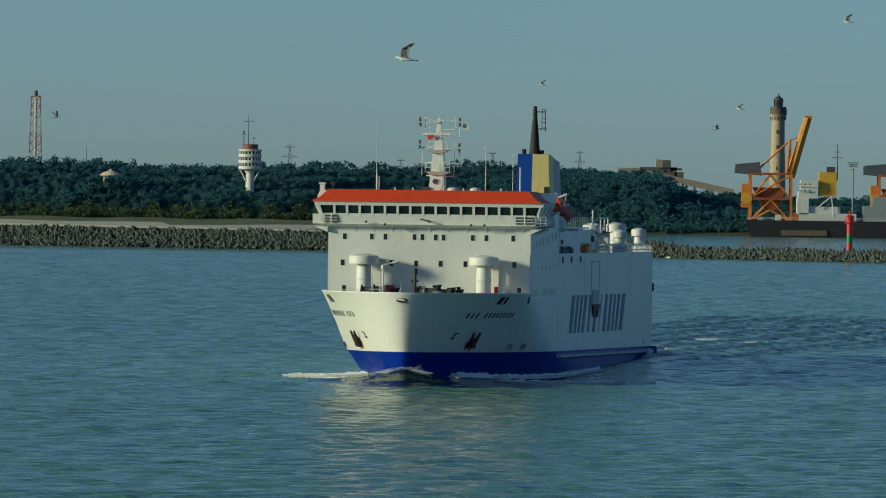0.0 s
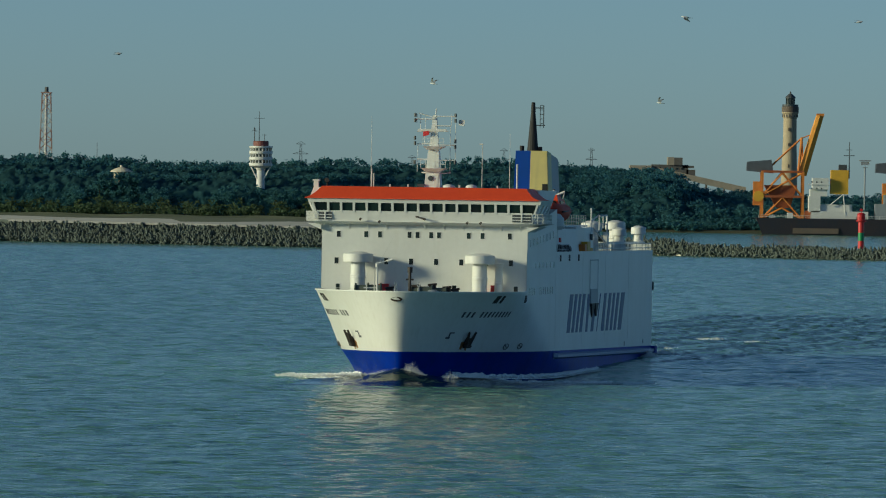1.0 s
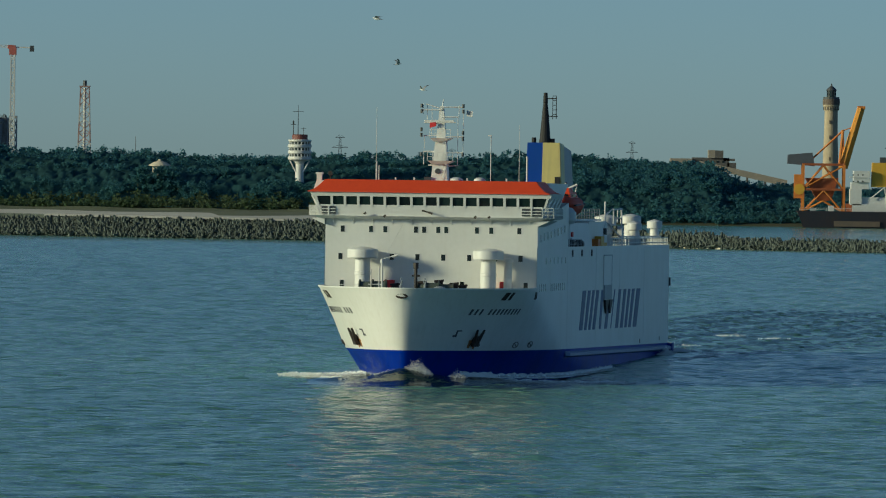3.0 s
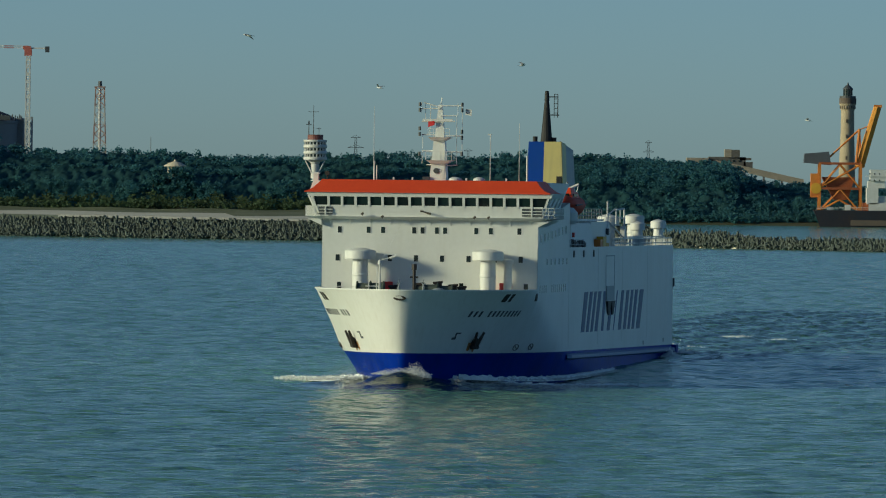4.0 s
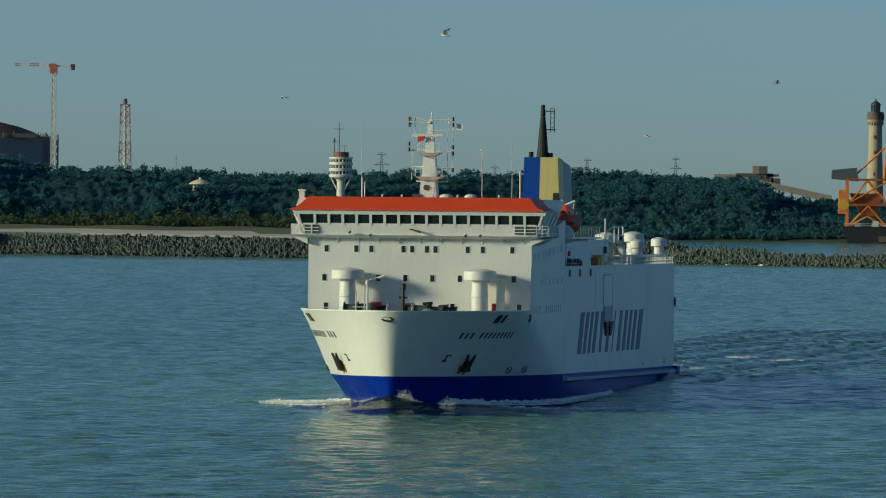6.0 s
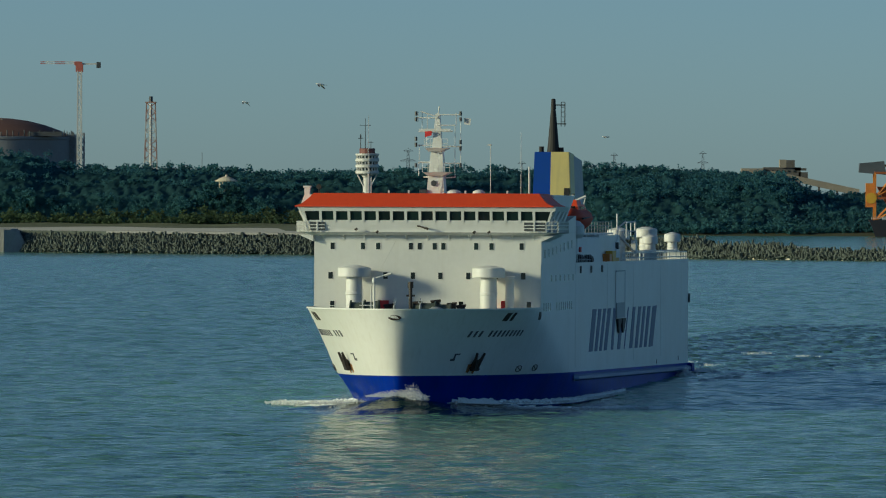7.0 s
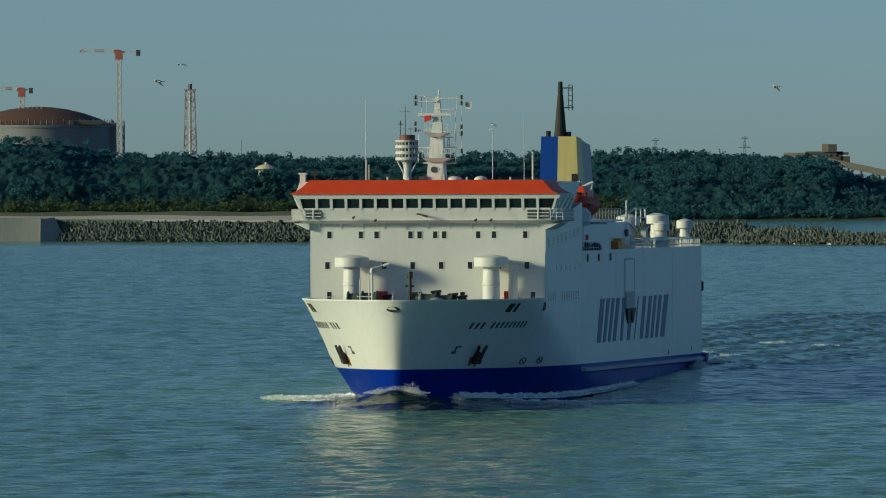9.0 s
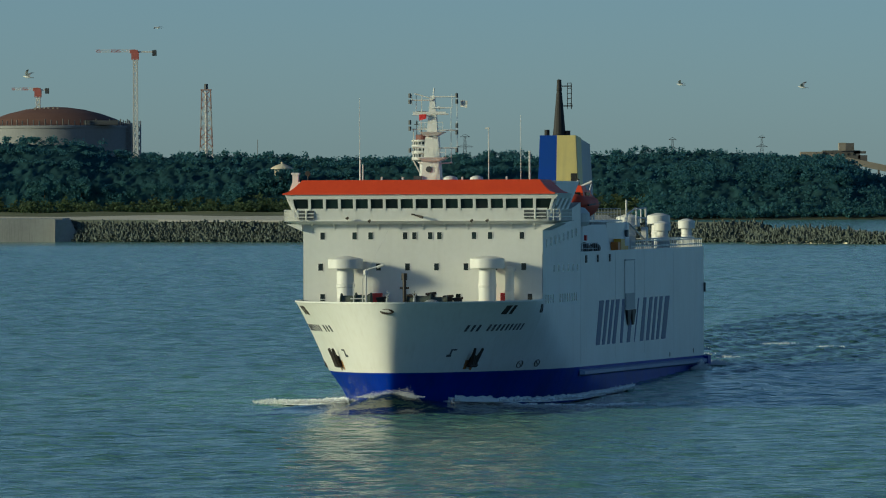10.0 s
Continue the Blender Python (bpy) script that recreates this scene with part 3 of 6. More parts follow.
def patch(f, corners, side, thick=0.06, nx=6, nz=3):
    """A raised patch that follows the plating: four (x, z) corners, in order round it."""
    a, b, c, d = [Vector((x, 0, z)) for x, z in corners]
    grid = []
    for o in (thick, -0.02):
        for j in range(nz + 1):
            for i in range(nx + 1):
                q = a.lerp(b, i / nx).lerp(d.lerp(c, i / nx), j / nz)
                grid.append(on_hull(q.x, q.z, side, o)[0])
    n, m = nx + 1, (nx + 1) * (nz + 1)
    faces = [(j * n + i, j * n + i + 1, (j + 1) * n + i + 1, (j + 1) * n + i) for j in range(nz) for i in range(nx)]
    edge = [i for i in range(n)] + [j * n + nx for j in range(1, nz + 1)] + [nz * n + i for i in range(nx - 1, -1, -1)] + [j * n for j in range(nz - 1, 0, -1)]
    faces += [(edge[k], edge[(k + 1) % len(edge)], edge[(k + 1) % len(edge)] + m, edge[k] + m) for k in range(len(edge))]
    f.add(grid, faces)
    return f


def mushroom(parent, x, y, z0, z1, cap_r, cap_h, stem_r, name="ventilator"):
    v = part(name, Form().turned((x, y, z0), [(stem_r * 1.15, -0.3), (stem_r * 1.1, 0.1), (stem_r, 0.5), (stem_r, (z1 - z0) * 0.45),
             (stem_r * 1.06, (z1 - z0) * 0.46), (stem_r * 1.06, (z1 - z0) * 0.5), (stem_r, (z1 - z0) * 0.51), (stem_r * 0.95, z1 - z0 - cap_h)], 40), HOUSE_WHITE, parent, smooth=False)
    part("cap", Form().turned((x, y, z1 - cap_h), [(cap_r * 0.96, -0.12), (cap_r, -0.04), (cap_r, cap_h * 0.72), (cap_r * 0.94, cap_h * 0.80), (cap_r * 0.35, cap_h), (0.05, cap_h * 1.04)], 48), HOUSE_WHITE, v)
    return v


def railing(points, height=1.05, bars=3, gap=1.5, r=0.035):
    f = Form()
    for p, q in zip(points, points[1:]):
        p, q = Vector(p), Vector(q)
        n = max(1, round((q - p).length / gap))
        for i in range(n + 1):
            c = p.lerp(q, i / n)
            f.rod(c, c + Vector((0, 0, height)), r, n=4)
        for k in range(1, bars + 1):
            up = Vector((0, 0, height * k / bars))
            f.rod(p + up, q + up, r, n=4)
    return f


def window(parent, c, w, h, normal="x", glass=None, name="window"):
    """A framed square port on a front (x) or side (y) wall."""
    fr = Form()
    t, d = 0.045, 0.03
    if normal == "x":
        for s in (-1, 1):
            fr.box((c[0] + d / 2, c[1] + s * (w / 2 + t / 2), c[2]), (d, t, h + 2 * t))
            fr.box((c[0] + d / 2, c[1], c[2] + s * (h / 2 + t / 2)), (d, w, t))
        pane = Form().box((c[0] + 0.012, c[1], c[2]), (0.02, w, h))
    else:
        for s in (-1, 1):
            fr.box((c[0] + s * (w / 2 + t / 2), c[1] + d / 2, c[2]), (t, d, h + 2 * t))
            fr.box((c[0], c[1] + d / 2, c[2] + s * (h / 2 + t / 2)), (w, d, t))
        pane = Form().box((c[0], c[1] + 0.012, c[2]), (w, 0.02, h))
    ob = part(name, fr, HOUSE_WHITE, parent)
    part("pane", pane, glass or GLASS_DARK, ob)
    return ob


def ferry():
    ship = thing("ferry", "large white ferry with blue waterline band and orange-red bridge roof", "ship")
    # hull
    fore = [20.8, 20.797, 20.79, 20.775, 20.75, 20.7, 20.63, 20.5, 20.35, 20.2, 19.8, 19.2, 18.4, 17.4, 16.2, 15, 13.5, 12, 10, 8, 6, 4, 2, 0.001]
    aft = [0, -3, -6, -10, -14, -18, -22, -26, -30, -36, -48, -60, -75, -90, -100, -108, -114, -120, -127]
    part("bow_plating", shell(fore, boot, lambda x: 8.7, 14), HULL_WHITE, ship, "white riveted bow plating with rust streaks", smooth=True)
    part("side_plating", shell(aft, boot, lambda x: 12.85, 14), HULL_WHITE, ship, "white side plating", smooth=True)
    keel = lambda x: -2.5 if x > -112 else -2.5 + 2.8 * ((-112 - x) / 15) ** 1.2
    part("boot_band", shell(fore + aft[1:], keel, boot, 8), HULL_BLUE, ship, "deep blue band at the waterline", smooth=True)
    part("transom", Form().prism([(-127, -10.8, 1.3), (-127, 10.8, 1.3), (-127.3, 10.8, 1.3), (-127.3, -10.8, 1.3)],
                                 [(-127, -10.8, 12.85), (-127, 10.8, 12.85), (-127.3, 10.8, 12.85), (-127.3, -10.8, 12.85)]), HULL_WHITE, ship)
    part("transom_foot", Form().span((-127.3, -9.9, 0.7), (-126.9, 9.9, 1.3)), HULL_BLUE, ship)
    # decks
    outline = [s / 20.8 * (stem(7.3) - 0.15) for s in fore]
    ring = [(x, max(0.0, breadth(x, 7.3) - 0.15), 7.45) for x in outline] + [(x, min(0.0, 0.15 - breadth(x, 7.3)), 7.45) for x in reversed(outline)]
    part("foredeck", Form().prism(ring, [(x, y, z + 0.15) for x, y, z in ring]), DECK_GREEN, ship)
    part("main_deck", Form().span((-127, -10.75, 12.3), (-26, 10.75, 12.55)), DECK_GREEN, ship)
    for side in (-1, 1):
        pts = [Vector((s / 20.8 * stem(8.7), side * breadth(s / 20.8 * stem(8.7), 8.7), 8.72)) for s in fore]
        n = len(pts)
        v = [p + Vector((dx * 0.07, -side * dy * 0.07, dz * 0.07)) for p in pts for dx, dy, dz in ((0, -1, -1), (0, -1, 1), (0, 1, 1), (0, 1, -1))]
        part("bulwark_rail", Form().add(v, [(i * 4 + j, i * 4 + 4 + j, i * 4 + 4 + (j + 1) % 4, i * 4 + (j + 1) % 4) for i in range(n - 1) for j in range(4)]), HOUSE_WHITE, ship)
    # sponson along the blue band
    belt = Form()
    for side in (-1, 1):
        v = []
        xs = [-25, -26, -45, -65, -85, -105, -120, -128.2]
        for x in xs:
            b = 10.8 * side
            z = boot(x) - 0.55
            o = 0.02 if x == -25 else 0.42
            v += [(x, b, z + 0.30), (x, b + side * o, z + 0.16), (x, b + side * o, z - 0.16), (x, b, z - 0.34)]
        belt.add(v, [(i * 4 + j, i * 4 + 4 + j, i * 4 + 5 + j, i * 4 + 1 + j) for i in range(len(xs) - 1) for j in range(3)] + [(28, 29, 30, 31)])
    part("rubbing_strake", belt, BELT_BLUE, ship, "paler blue rubbing strake")
    for y in (6.8, -11.3):
        part("stern_fender", Form().span((-129.4, y, 0.35), (-126.8, y + 4.5, 1.25)), HULL_BLUE, ship)
    # slanted blue lettering, drawn as plain bars
    bars = ((-36.9, -40.7, -39.9, -44.0), (-41.5, -44.3, -44.8, -48.0), (-45.4, -48.0, -48.9, -51.6), (-49.2, -52.3, -52.6, -56.0), (-55.3, -57.6, -57.3, -60.2),
            (-60.5, -63.8, -64.2, -67.0), (-66.4, -67.2, -69.9, -71.0), (-71.1, -74.6, -74.4, -77.4), (-76.0, -79.2, -79.4, -82.6),
            (-80.4, -83.2, -83.8, -86.6), (-84.4, -87.4, -87.9, -91.2), (-88.8, -93.4, -92.6, -97.4))
    for x0, x1, x2, x3 in bars:
        x1, x3 = x1 + 0.22 * (x0 - x1), x3 + 0.22 * (x2 - x3)
        top = 8.15 - 0.0035 * (-37 - x0)
        bottom = 3.98 - 0.006 * (-37 - x0)
        part("lettering_bar", patch(Form(), ((x0, bottom), (x1, bottom), (x3, top), (x2, top)), 1, 0.03, 2, 2), LETTER_BLUE, ship, "slanted dark blue bar of the side lettering")
    for side in (1, -1):
        for i in range(13):
            if i == 3:
                continue
            x = 14.1 - i * 0.81
            f = patch(Form(), ((x, 6.14), (x - 0.30, 6.14), (x - 0.40, 6.70), (x - 0.10, 6.70)), side, 0.03, 2, 1)
            part("name_bar", f, LETTER_DARK, ship, "small dark bar of the ship's name")
        # anchor in its pocket, with rust below it
        ax, az = (11.0 if side > 0 else 11.9), 4.05
        pocket = part("anchor_pocket", patch(Form(), ((ax + 0.35, az - 0.55), (ax - 0.40, az - 0.55), (ax - 0.35, az - 0.05), (ax + 0.25, az - 0.05)), side, 0.04, 4, 3), DARK_IRON, ship, "dark rusty anchor pocket")
        anchor = Form()
        c, n = on_hull(ax, az - 0.25, side, 0.3)
        t = Vector((0, 0, 1)).cross(n).normalized()
        up = n.cross(t).normalized()
        if up.z < 0:
            up = -up
        anchor.rod(c + up * 0.35, c - up * 0.5, 0.13, 0.2, 6)
        anchor.rod(c - up * 0.55 - t * 0.62, c - up * 0.55 + t * 0.62, 0.22, n=6)
        for s in (-1, 1):
            anchor.rod(c - up * 0.5 + t * 0.28 * s, c + up * 1.05 + t * 0.72 * s + n * 0.1, 0.24, 0.11, 5)
        part("anchor", anchor, DARK_IRON, pocket, "black stockless anchor")
        for k, (dx, w, ln) in enumerate(((0.75, 0.42, 0.75), (0.15, 0.55, 0.62), (-0.35, 0.3, 0.85))):
            part("rust_streak", patch(Form(), ((ax + dx, az - 0.45 - ln), (ax + dx - w, az - 0.5 - ln), (ax + dx - w * 1.3, az - 0.45), (ax + dx + 0.1, az - 0.45)), side, 0.02 + 0.005 * k, 2, 3), RUST, pocket, "brown rust streak")
        # bulb mark and thruster marks
        mark = patch(Form(), ((14.95, 3.95), (14.35, 3.95), (14.35, 4.15), (14.95, 4.15)), side, 0.03, 2, 1)
        patch(mark, ((14.6, 4.15), (14.4, 4.15), (14.4, 4.62), (14.6, 4.62)), side, 0.03, 2, 1)
        patch(mark, ((14.45, 4.5), (13.85, 4.5), (13.85, 4.62), (14.45, 4.62)), side, 0.034, 2, 1)
        part("bulb_mark", mark, LETTER_DARK, ship)
        for x in (0.2, -4.7):
            m = Form()
            for k in range(10):
                a0, a1 = 2 * math.pi * k / 10, 2 * math.pi * (k + 1) / 10
                p0 = on_hull(x + 0.75 * math.cos(a0), 3.02 + 0.30 * math.sin(a0), side, 0.03)[0]
                p1 = on_hull(x + 0.75 * math.cos(a1), 3.02 + 0.30 * math.sin(a1), side, 0.03)[0]
                m.rod(p0, p1, 0.05, n=4)
            m.rod(on_hull(x - 0.5, 2.85, side, 0.03)[0], on_hull(x + 0.5, 3.2, side, 0.03)[0], 0.05, n=4)
            part("thruster_mark", m, LETTER_DARK, ship)
        # mooring openings in the bulwark: dark patches on the plating give their inner shade
        for x, w in ((10.2, 0.9), (8.8, 0.5), (0.9, 0.7), (0.1, 0.35)):
            part("fairlead", patch(Form(), ((x, 7.6), (x - w, 7.6), (x - w, 8.35), (x, 8.35)), side, 0.03, 2, 2), DARK_IRON, ship, "dark patch for the shade in a mooring opening")
    bow_lead = Form()
    bow_lead.rod((20.3, 0, 7.95), (20.85, 0, 7.97), 0.01, 0.01, 4)
    bow_lead.add([(20.72 + 0.03 - abs(math.cos(a)) * 0.25, 0.62 * math.cos(a), 7.97 + 0.24 * math.sin(a)) for a in [2 * math.pi * i / 16 for i in range(16)]]
                 + [(20.25, 0.5 * math.cos(a), 7.97 + 0.2 * math.sin(a)) for a in [2 * math.pi * i / 16 for i in range(16)]],
                 [(i, (i + 1) % 16, 16 + (i + 1) % 16, 16 + i) for i in range(16)] + [tuple(range(16))])
    part("bow_fairlead", bow_lead, DARK_IRON, ship, "oval dark bow fairlead")

    # deckhouse
    part("deckhouse", Form().span((-26, -10.77, 7.6), (0, 10.77, 15.5)), HOUSE_WHITE, ship, "white four-deck house front")
    row1 = (-9.01, -6.12, -4.67, -1.56, -0.72, 0.71, 1.53, 4.65, 6.1, 8.95)
    for i, y in enumerate(row1):
        window(ship, (0.0, y, 14.46), 0.40, 0.62, glass=GLASS_DARK if i in (0, 3, 4, 9) else GLASS_GREEN)
    for y in (-9.2, -3.97, -1.36, 1.26, 3.91, 6.52, 9.11):
        window(ship, (0.0, y, 11.68), 0.42, 0.62, glass=GLASS_DARK)
    for y in (-9.03, -4.74, 0.97, 3.21, 9.66):
        window(ship, (0.0, y, 8.96), 0.42, 0.62, glass=GLASS_DARK)
    for i in range(6):
        window(ship, (-7.5 - i * 3.3, 10.8, 11.45), 0.7, 0.62, "y")
    for i in range(14):
        if i not in (4, 5):
            window(ship, (-2.0 - i * 1.62, 10.8, 8.75), 0.55, 0.75, "y")
    for i in range(8):
        window(ship, (-2.5 - i * 2.9, 10.83, 13.75 + i * 0.13), 0.6, 0.75, "y")
    # seams of the plating on the house front
    seams = Form()
    for z in (10.1, 12.9):
        seams.span((0.0, -10.8, z), (0.012, 10.8, z + 0.05))
    part("plate_seam", seams, HOUSE_WHITE, ship)

    # bridge
    low, high = 15.5, 18.2
    deck = Form().prism([(-9, -11.0, low), (0.6, -11.0, low), (0.6, 11.0, low), (-9, 11.0, low)],
                        [(-9, -12.35, low + 0.28), (1.15, -12.35, low + 0.28), (1.15, 12.6, low + 0.28), (-9, 12.6, low + 0.28)])
    part("bridge_deck", deck, HOUSE_WHITE, ship)
    for y in range(-10, 12, 2):
        part("deck_bracket", Form().prism([(0.02, y, 14.95), (0.02, y + 0.12, 14.95), (0.02, y + 0.12, 15.5), (0.02, y, 15.5)],
                                          [(0.10, y, 15.3), (0.10, y + 0.12, 15.3), (0.75, y + 0.12, 15.55), (0.75, y, 15.55)]), HOUSE_WHITE, ship)
    # wheelhouse wall under the windows, then mullions, then the head
    part("wheelhouse_wall", Form().prism([(-8, -11.0, 15.78), (0.9, -11.0, 15.78), (0.9, 11.2, 15.78), (-8, 11.2, 15.78)],
                                         [(-8, -11.17, 16.90), (1.06, -11.17, 16.90), (1.06, 11.37, 16.90), (-8, 11.37, 16.90)]), HOUSE_WHITE, ship)
    part("wheelhouse_head", Form().prism([(-8, -12.0, 17.74), (1.3, -12.0, 17.74), (1.3, 12.2, 17.74), (-8, 12.2, 17.74)],
                                         [(-8, -12.25, 18.22), (1.42, -12.25, 18.22), (1.42, 12.45, 18.22), (-8, 12.45, 18.22)]), HOUSE_WHITE, ship)
    # solid dark block in place of the room's inner shade
    part("wheelhouse_shade", Form().span((-7.8, -10.9, 16.7), (-2.2, 11.0, 17.8)), STEEL_DARK, ship, "solid dark block for the shade inside the wheelhouse")
    n = 17
    left, right = -11.35, 11.6
    step = (right - left) / n
    for i in range(n + 1):
        y = left + i * step
        k = -0.35 if i == 0 else 0.35 if i == n else 0
        wide = 0.25 if 0 < i < n else 0.22
        part("mullion", Form().prism([(0.85, y - wide / 2, 16.75), (1.08, y - wide / 2, 16.75), (1.08, y + wide / 2, 16.75), (0.85, y + wide / 2, 16.75)],
                                     [(1.05, y + k - wide / 2, 17.78), (1.30, y + k - wide / 2, 17.78), (1.30, y + k + wide / 2, 17.78), (1.05, y + k + wide / 2, 17.78)]), HOUSE_WHITE, ship)
    for i in range(n):
        y0, y1 = left + i * step + 0.12, left + (i + 1) * step - 0.12
        k0, k1 = (-0.3 if i == 0 else 0), (0.3 if i == n - 1 else 0)
        pane = Form().prism([(0.90, y0, 16.76), (0.94, y0, 16.76), (0.94, y1, 16.76), (0.90, y1, 16.76)],
                            [(1.12, y0 + k0, 17.78), (1.16, y0 + k0, 17.78), (1.16, y1 + k1, 17.78), (1.12, y1 + k1, 17.78)])
        part("bridge_window", pane, GLASS_DARK if i in (0, 5, 6, 8, 12, 16) else GLASS_GREEN, ship, "sloping wheelhouse window pane")
    for side, e in ((-1, 11.1), (1, 11.3)):
        for x in (0.9, -2.0, -5.0, -7.8):
            part("wing_post", Form().prism([(x - 0.2, side * e - 0.1, 15.8), (x, side * e - 0.1, 15.8), (x, side * e + 0.1, 15.8), (x - 0.2, side * e + 0.1, 15.8)],
                                           [(x - 0.2, side * (e + 0.95) - 0.1, 17.8), (x, side * (e + 0.95) - 0.1, 17.8), (x, side * (e + 0.95) + 0.1, 17.8), (x - 0.2, side * (e + 0.95) + 0.1, 17.8)]), HOUSE_WHITE, ship)
        # open wing below the last windows: a dark panel gives the recess's shade behind rails
        y0, y1 = (-11.0, -9.6) if side < 0 else (9.3, 11.3)
        shade_panel = part("wing_opening", Form().span((0.97, y0, 15.95), (1.07, y1, 16.72)), STEEL_DARK, ship, "dark panel for the shade in the bridge wing opening")
        bars = Form()
        for z in (16.15, 16.45):
            bars.rod((1.12, y0, z), (1.12, y1, z), 0.05, n=5)
        bars.rod((1.12, (y0 + y1) / 2, 15.9), (1.12, (y0 + y1) / 2, 16.75), 0.09, n=5)
        part("wing_bar", bars, HOUSE_WHITE, shade_panel)
        part("wing_rail", railing([(1.1, side * (e + 0.1), 15.78), (1.1, side * (e + 1.2), 15.78), (-7, side * (e + 1.2), 15.78)], 1.0, 3, 0.45, 0.04), HOUSE_WHITE, ship)
        part("wing_bracket", Form().prism([(0.5, side * 10.8, 14.9), (-6, side * 10.8, 14.9), (-6, side * 10.82, 14.9), (0.5, side * 10.82, 14.9)],
                                          [(0.5, side * 10.8, 15.52), (-6, side * 10.8, 15.52), (-6, side * 12.2, 15.52), (0.5, side * 12.2, 15.52)]), HOUSE_WHITE, ship)
    # red roof edge: sloping skirt with hollow ends
    y0, y1 = -12.4, 12.15
    v = []
    for k in range(7):
        u = k / 6
        z = 18.22 + 1.22 * u
        inset = 1.55 * u ** 0.6
        v += [(1.5 - 1.5 * u, y0 + inset, z), (1.5 - 1.5 * u, y1 - inset, z), (-8.4 + 1.0 * u, y1 - inset, z), (-8.4 + 1.0 * u, y0 + inset, z)]
    f = Form().add(v, [(k * 4 + j, k * 4 + (j + 1) % 4, k * 4 + 4 + (j + 1) % 4, k * 4 + 4 + j) for k in range(6) for j in range(4)] + [(24, 25, 26, 27), (3, 2, 1, 0)])
    part("bridge_roof", f, ROOF_RED, ship, "bright orange-red sloping bridge roof edge")
    part("roof_lip", Form().span((1.44, y0, 18.15), (1.56, y1, 18.26)), ROOF_RED, ship)
    part("corner_box", Form().span((-1.3, -11.85, 18.3), (-0.7, -11.35, 20.0)).span((-1.4, -11.95, 19.95), (-0.6, -11.25, 20.12)).prism([(-1.4, -12.2, 18.3), (-0.6, -12.2, 18.3), (-0.6, -10.9, 18.3), (-1.4, -10.9, 18.3)], [(-1.3, -11.85, 19.3), (-0.7, -11.85, 19.3), (-0.7, -11.1, 19.3), (-1.3, -11.1, 19.3)]), HOUSE_WHITE, ship, "white box on the roof corner")
    part("searchlight", Form().rod((-0.5, -10.4, 19.4), (-0.5, -10.4, 19.9), 0.06).rod((-0.7, -10.4, 20.0), (-0.2, -10.4, 20.05), 0.2, 0.24, 10), DARK_IRON, ship)
    for y, z in ((-6.6, 16.0), (-4.6, 15.75), (4.6, 15.75), (6.0, 15.75)):
        part("floodlight", Form().rod((1.1, y, z - 0.1), (1.35, y, z + 0.1), 0.05).rod((1.3, y - 0.1, z), (1.4, y + 0.12, z + 0.1), 0.08, 0.11, 8), DARK_IRON, ship)
    part("bell", Form().rod((1.1, -0.5, 16.3), (1.45, 0.25, 16.1), 0.06, 0.12, 8).rod((1.1, -0.8, 16.36), (1.2, -0.5, 16.34), 0.08, n=8), DARK_IRON, ship, "dark horn on the bridge front")

    # monkey island: mast with platforms, yards, lamps, radars
    mast = part("mast", Form().prism([(-4.8, -0.55, 19.3), (-3.0, -0.55, 19.3), (-3.0, 1.15, 19.3), (-4.8, 1.15, 19.3)],
                                     [(-4.3, -0.20, 23.3), (-3.3, -0.20, 23.3), (-3.3, 0.95, 23.3), (-4.3, 0.95, 23.3)])
                .prism([(-4.3, -0.15, 23.3), (-3.4, -0.15, 23.3), (-3.4, 0.90, 23.3), (-4.3, 0.90, 23.3)],
                       [(-4.0, 0.22, 27.0), (-3.6, 0.22, 27.0), (-3.6, 0.60, 27.0), (-4.0, 0.60, 27.0)])
                .rod((-3.8, 0.45, 26.9), (-3.8, 0.55, 27.7), 0.06), HOUSE_WHITE, ship, "white tapered signal mast")
    for z, y0, y1 in ((21.45, -0.85, 1.75), (23.75, -0.65, 1.5)):
        part("platform", Form().prism([(-4.6, y0 * 0.5, z - 0.35), (-2.8, y0 * 0.5, z - 0.35), (-2.8, y1 * 0.6, z - 0.35), (-4.6, y1 * 0.6, z - 0.35)],
                                      [(-5.0, y0, z), (-2.5, y0, z), (-2.5, y1, z), (-5.0, y1, z)]), HOUSE_WHITE, mast)
        part("platform_rail", railing([(-2.5, y0, z), (-2.5, y1, z)], 0.85, 2, 0.55, 0.03), HOUSE_WHITE, mast)
    for z, y0, y1, dz in ((27.2, -1.2, 0.5, -0.5), (26.6, -1.5, 0.4, 0.0), (26.9, 0.5, 2.7, 0.0), (25.3, -1.4, 1.9, 0.05), (25.2, -0.6, 0.0, 0.0), (24.0, -1.4, 0.1, 0.0),
                      (23.9, 0.6, 2.7, 0.0), (22.4, -1.4, 0.0, 0.0), (22.3, 0.9, 2.6, 0.0), (21.0, -0.9, 0.2, 0.0), (20.9, 0.9, 2.2, 0.1), (25.9, 0.4, 2.1, 0.0)):
        part("yard", Form().rod((-3.5, y0, z), (-3.5, y1, z + dz), 0.065, n=5), HOUSE_WHITE, mast, "thin white yard")
    for y, z0, z1 in ((-1.45, 26.2, 27.2), (-1.05, 25.4, 27.2), (-0.55, 25.2, 26.9), (2.2, 25.9, 27.1), (2.65, 22.3, 27.1), (-1.3, 22.6, 24.0), (2.1, 21.0, 25.9), (-1.35, 21.1, 22.4), (-0.6, 23.9, 25.2)):
        part("stay", Form().rod((-3.5, y, z0), (-3.5, y, z1), 0.035, n=5), HOUSE_WHITE, mast, "thin white stay")
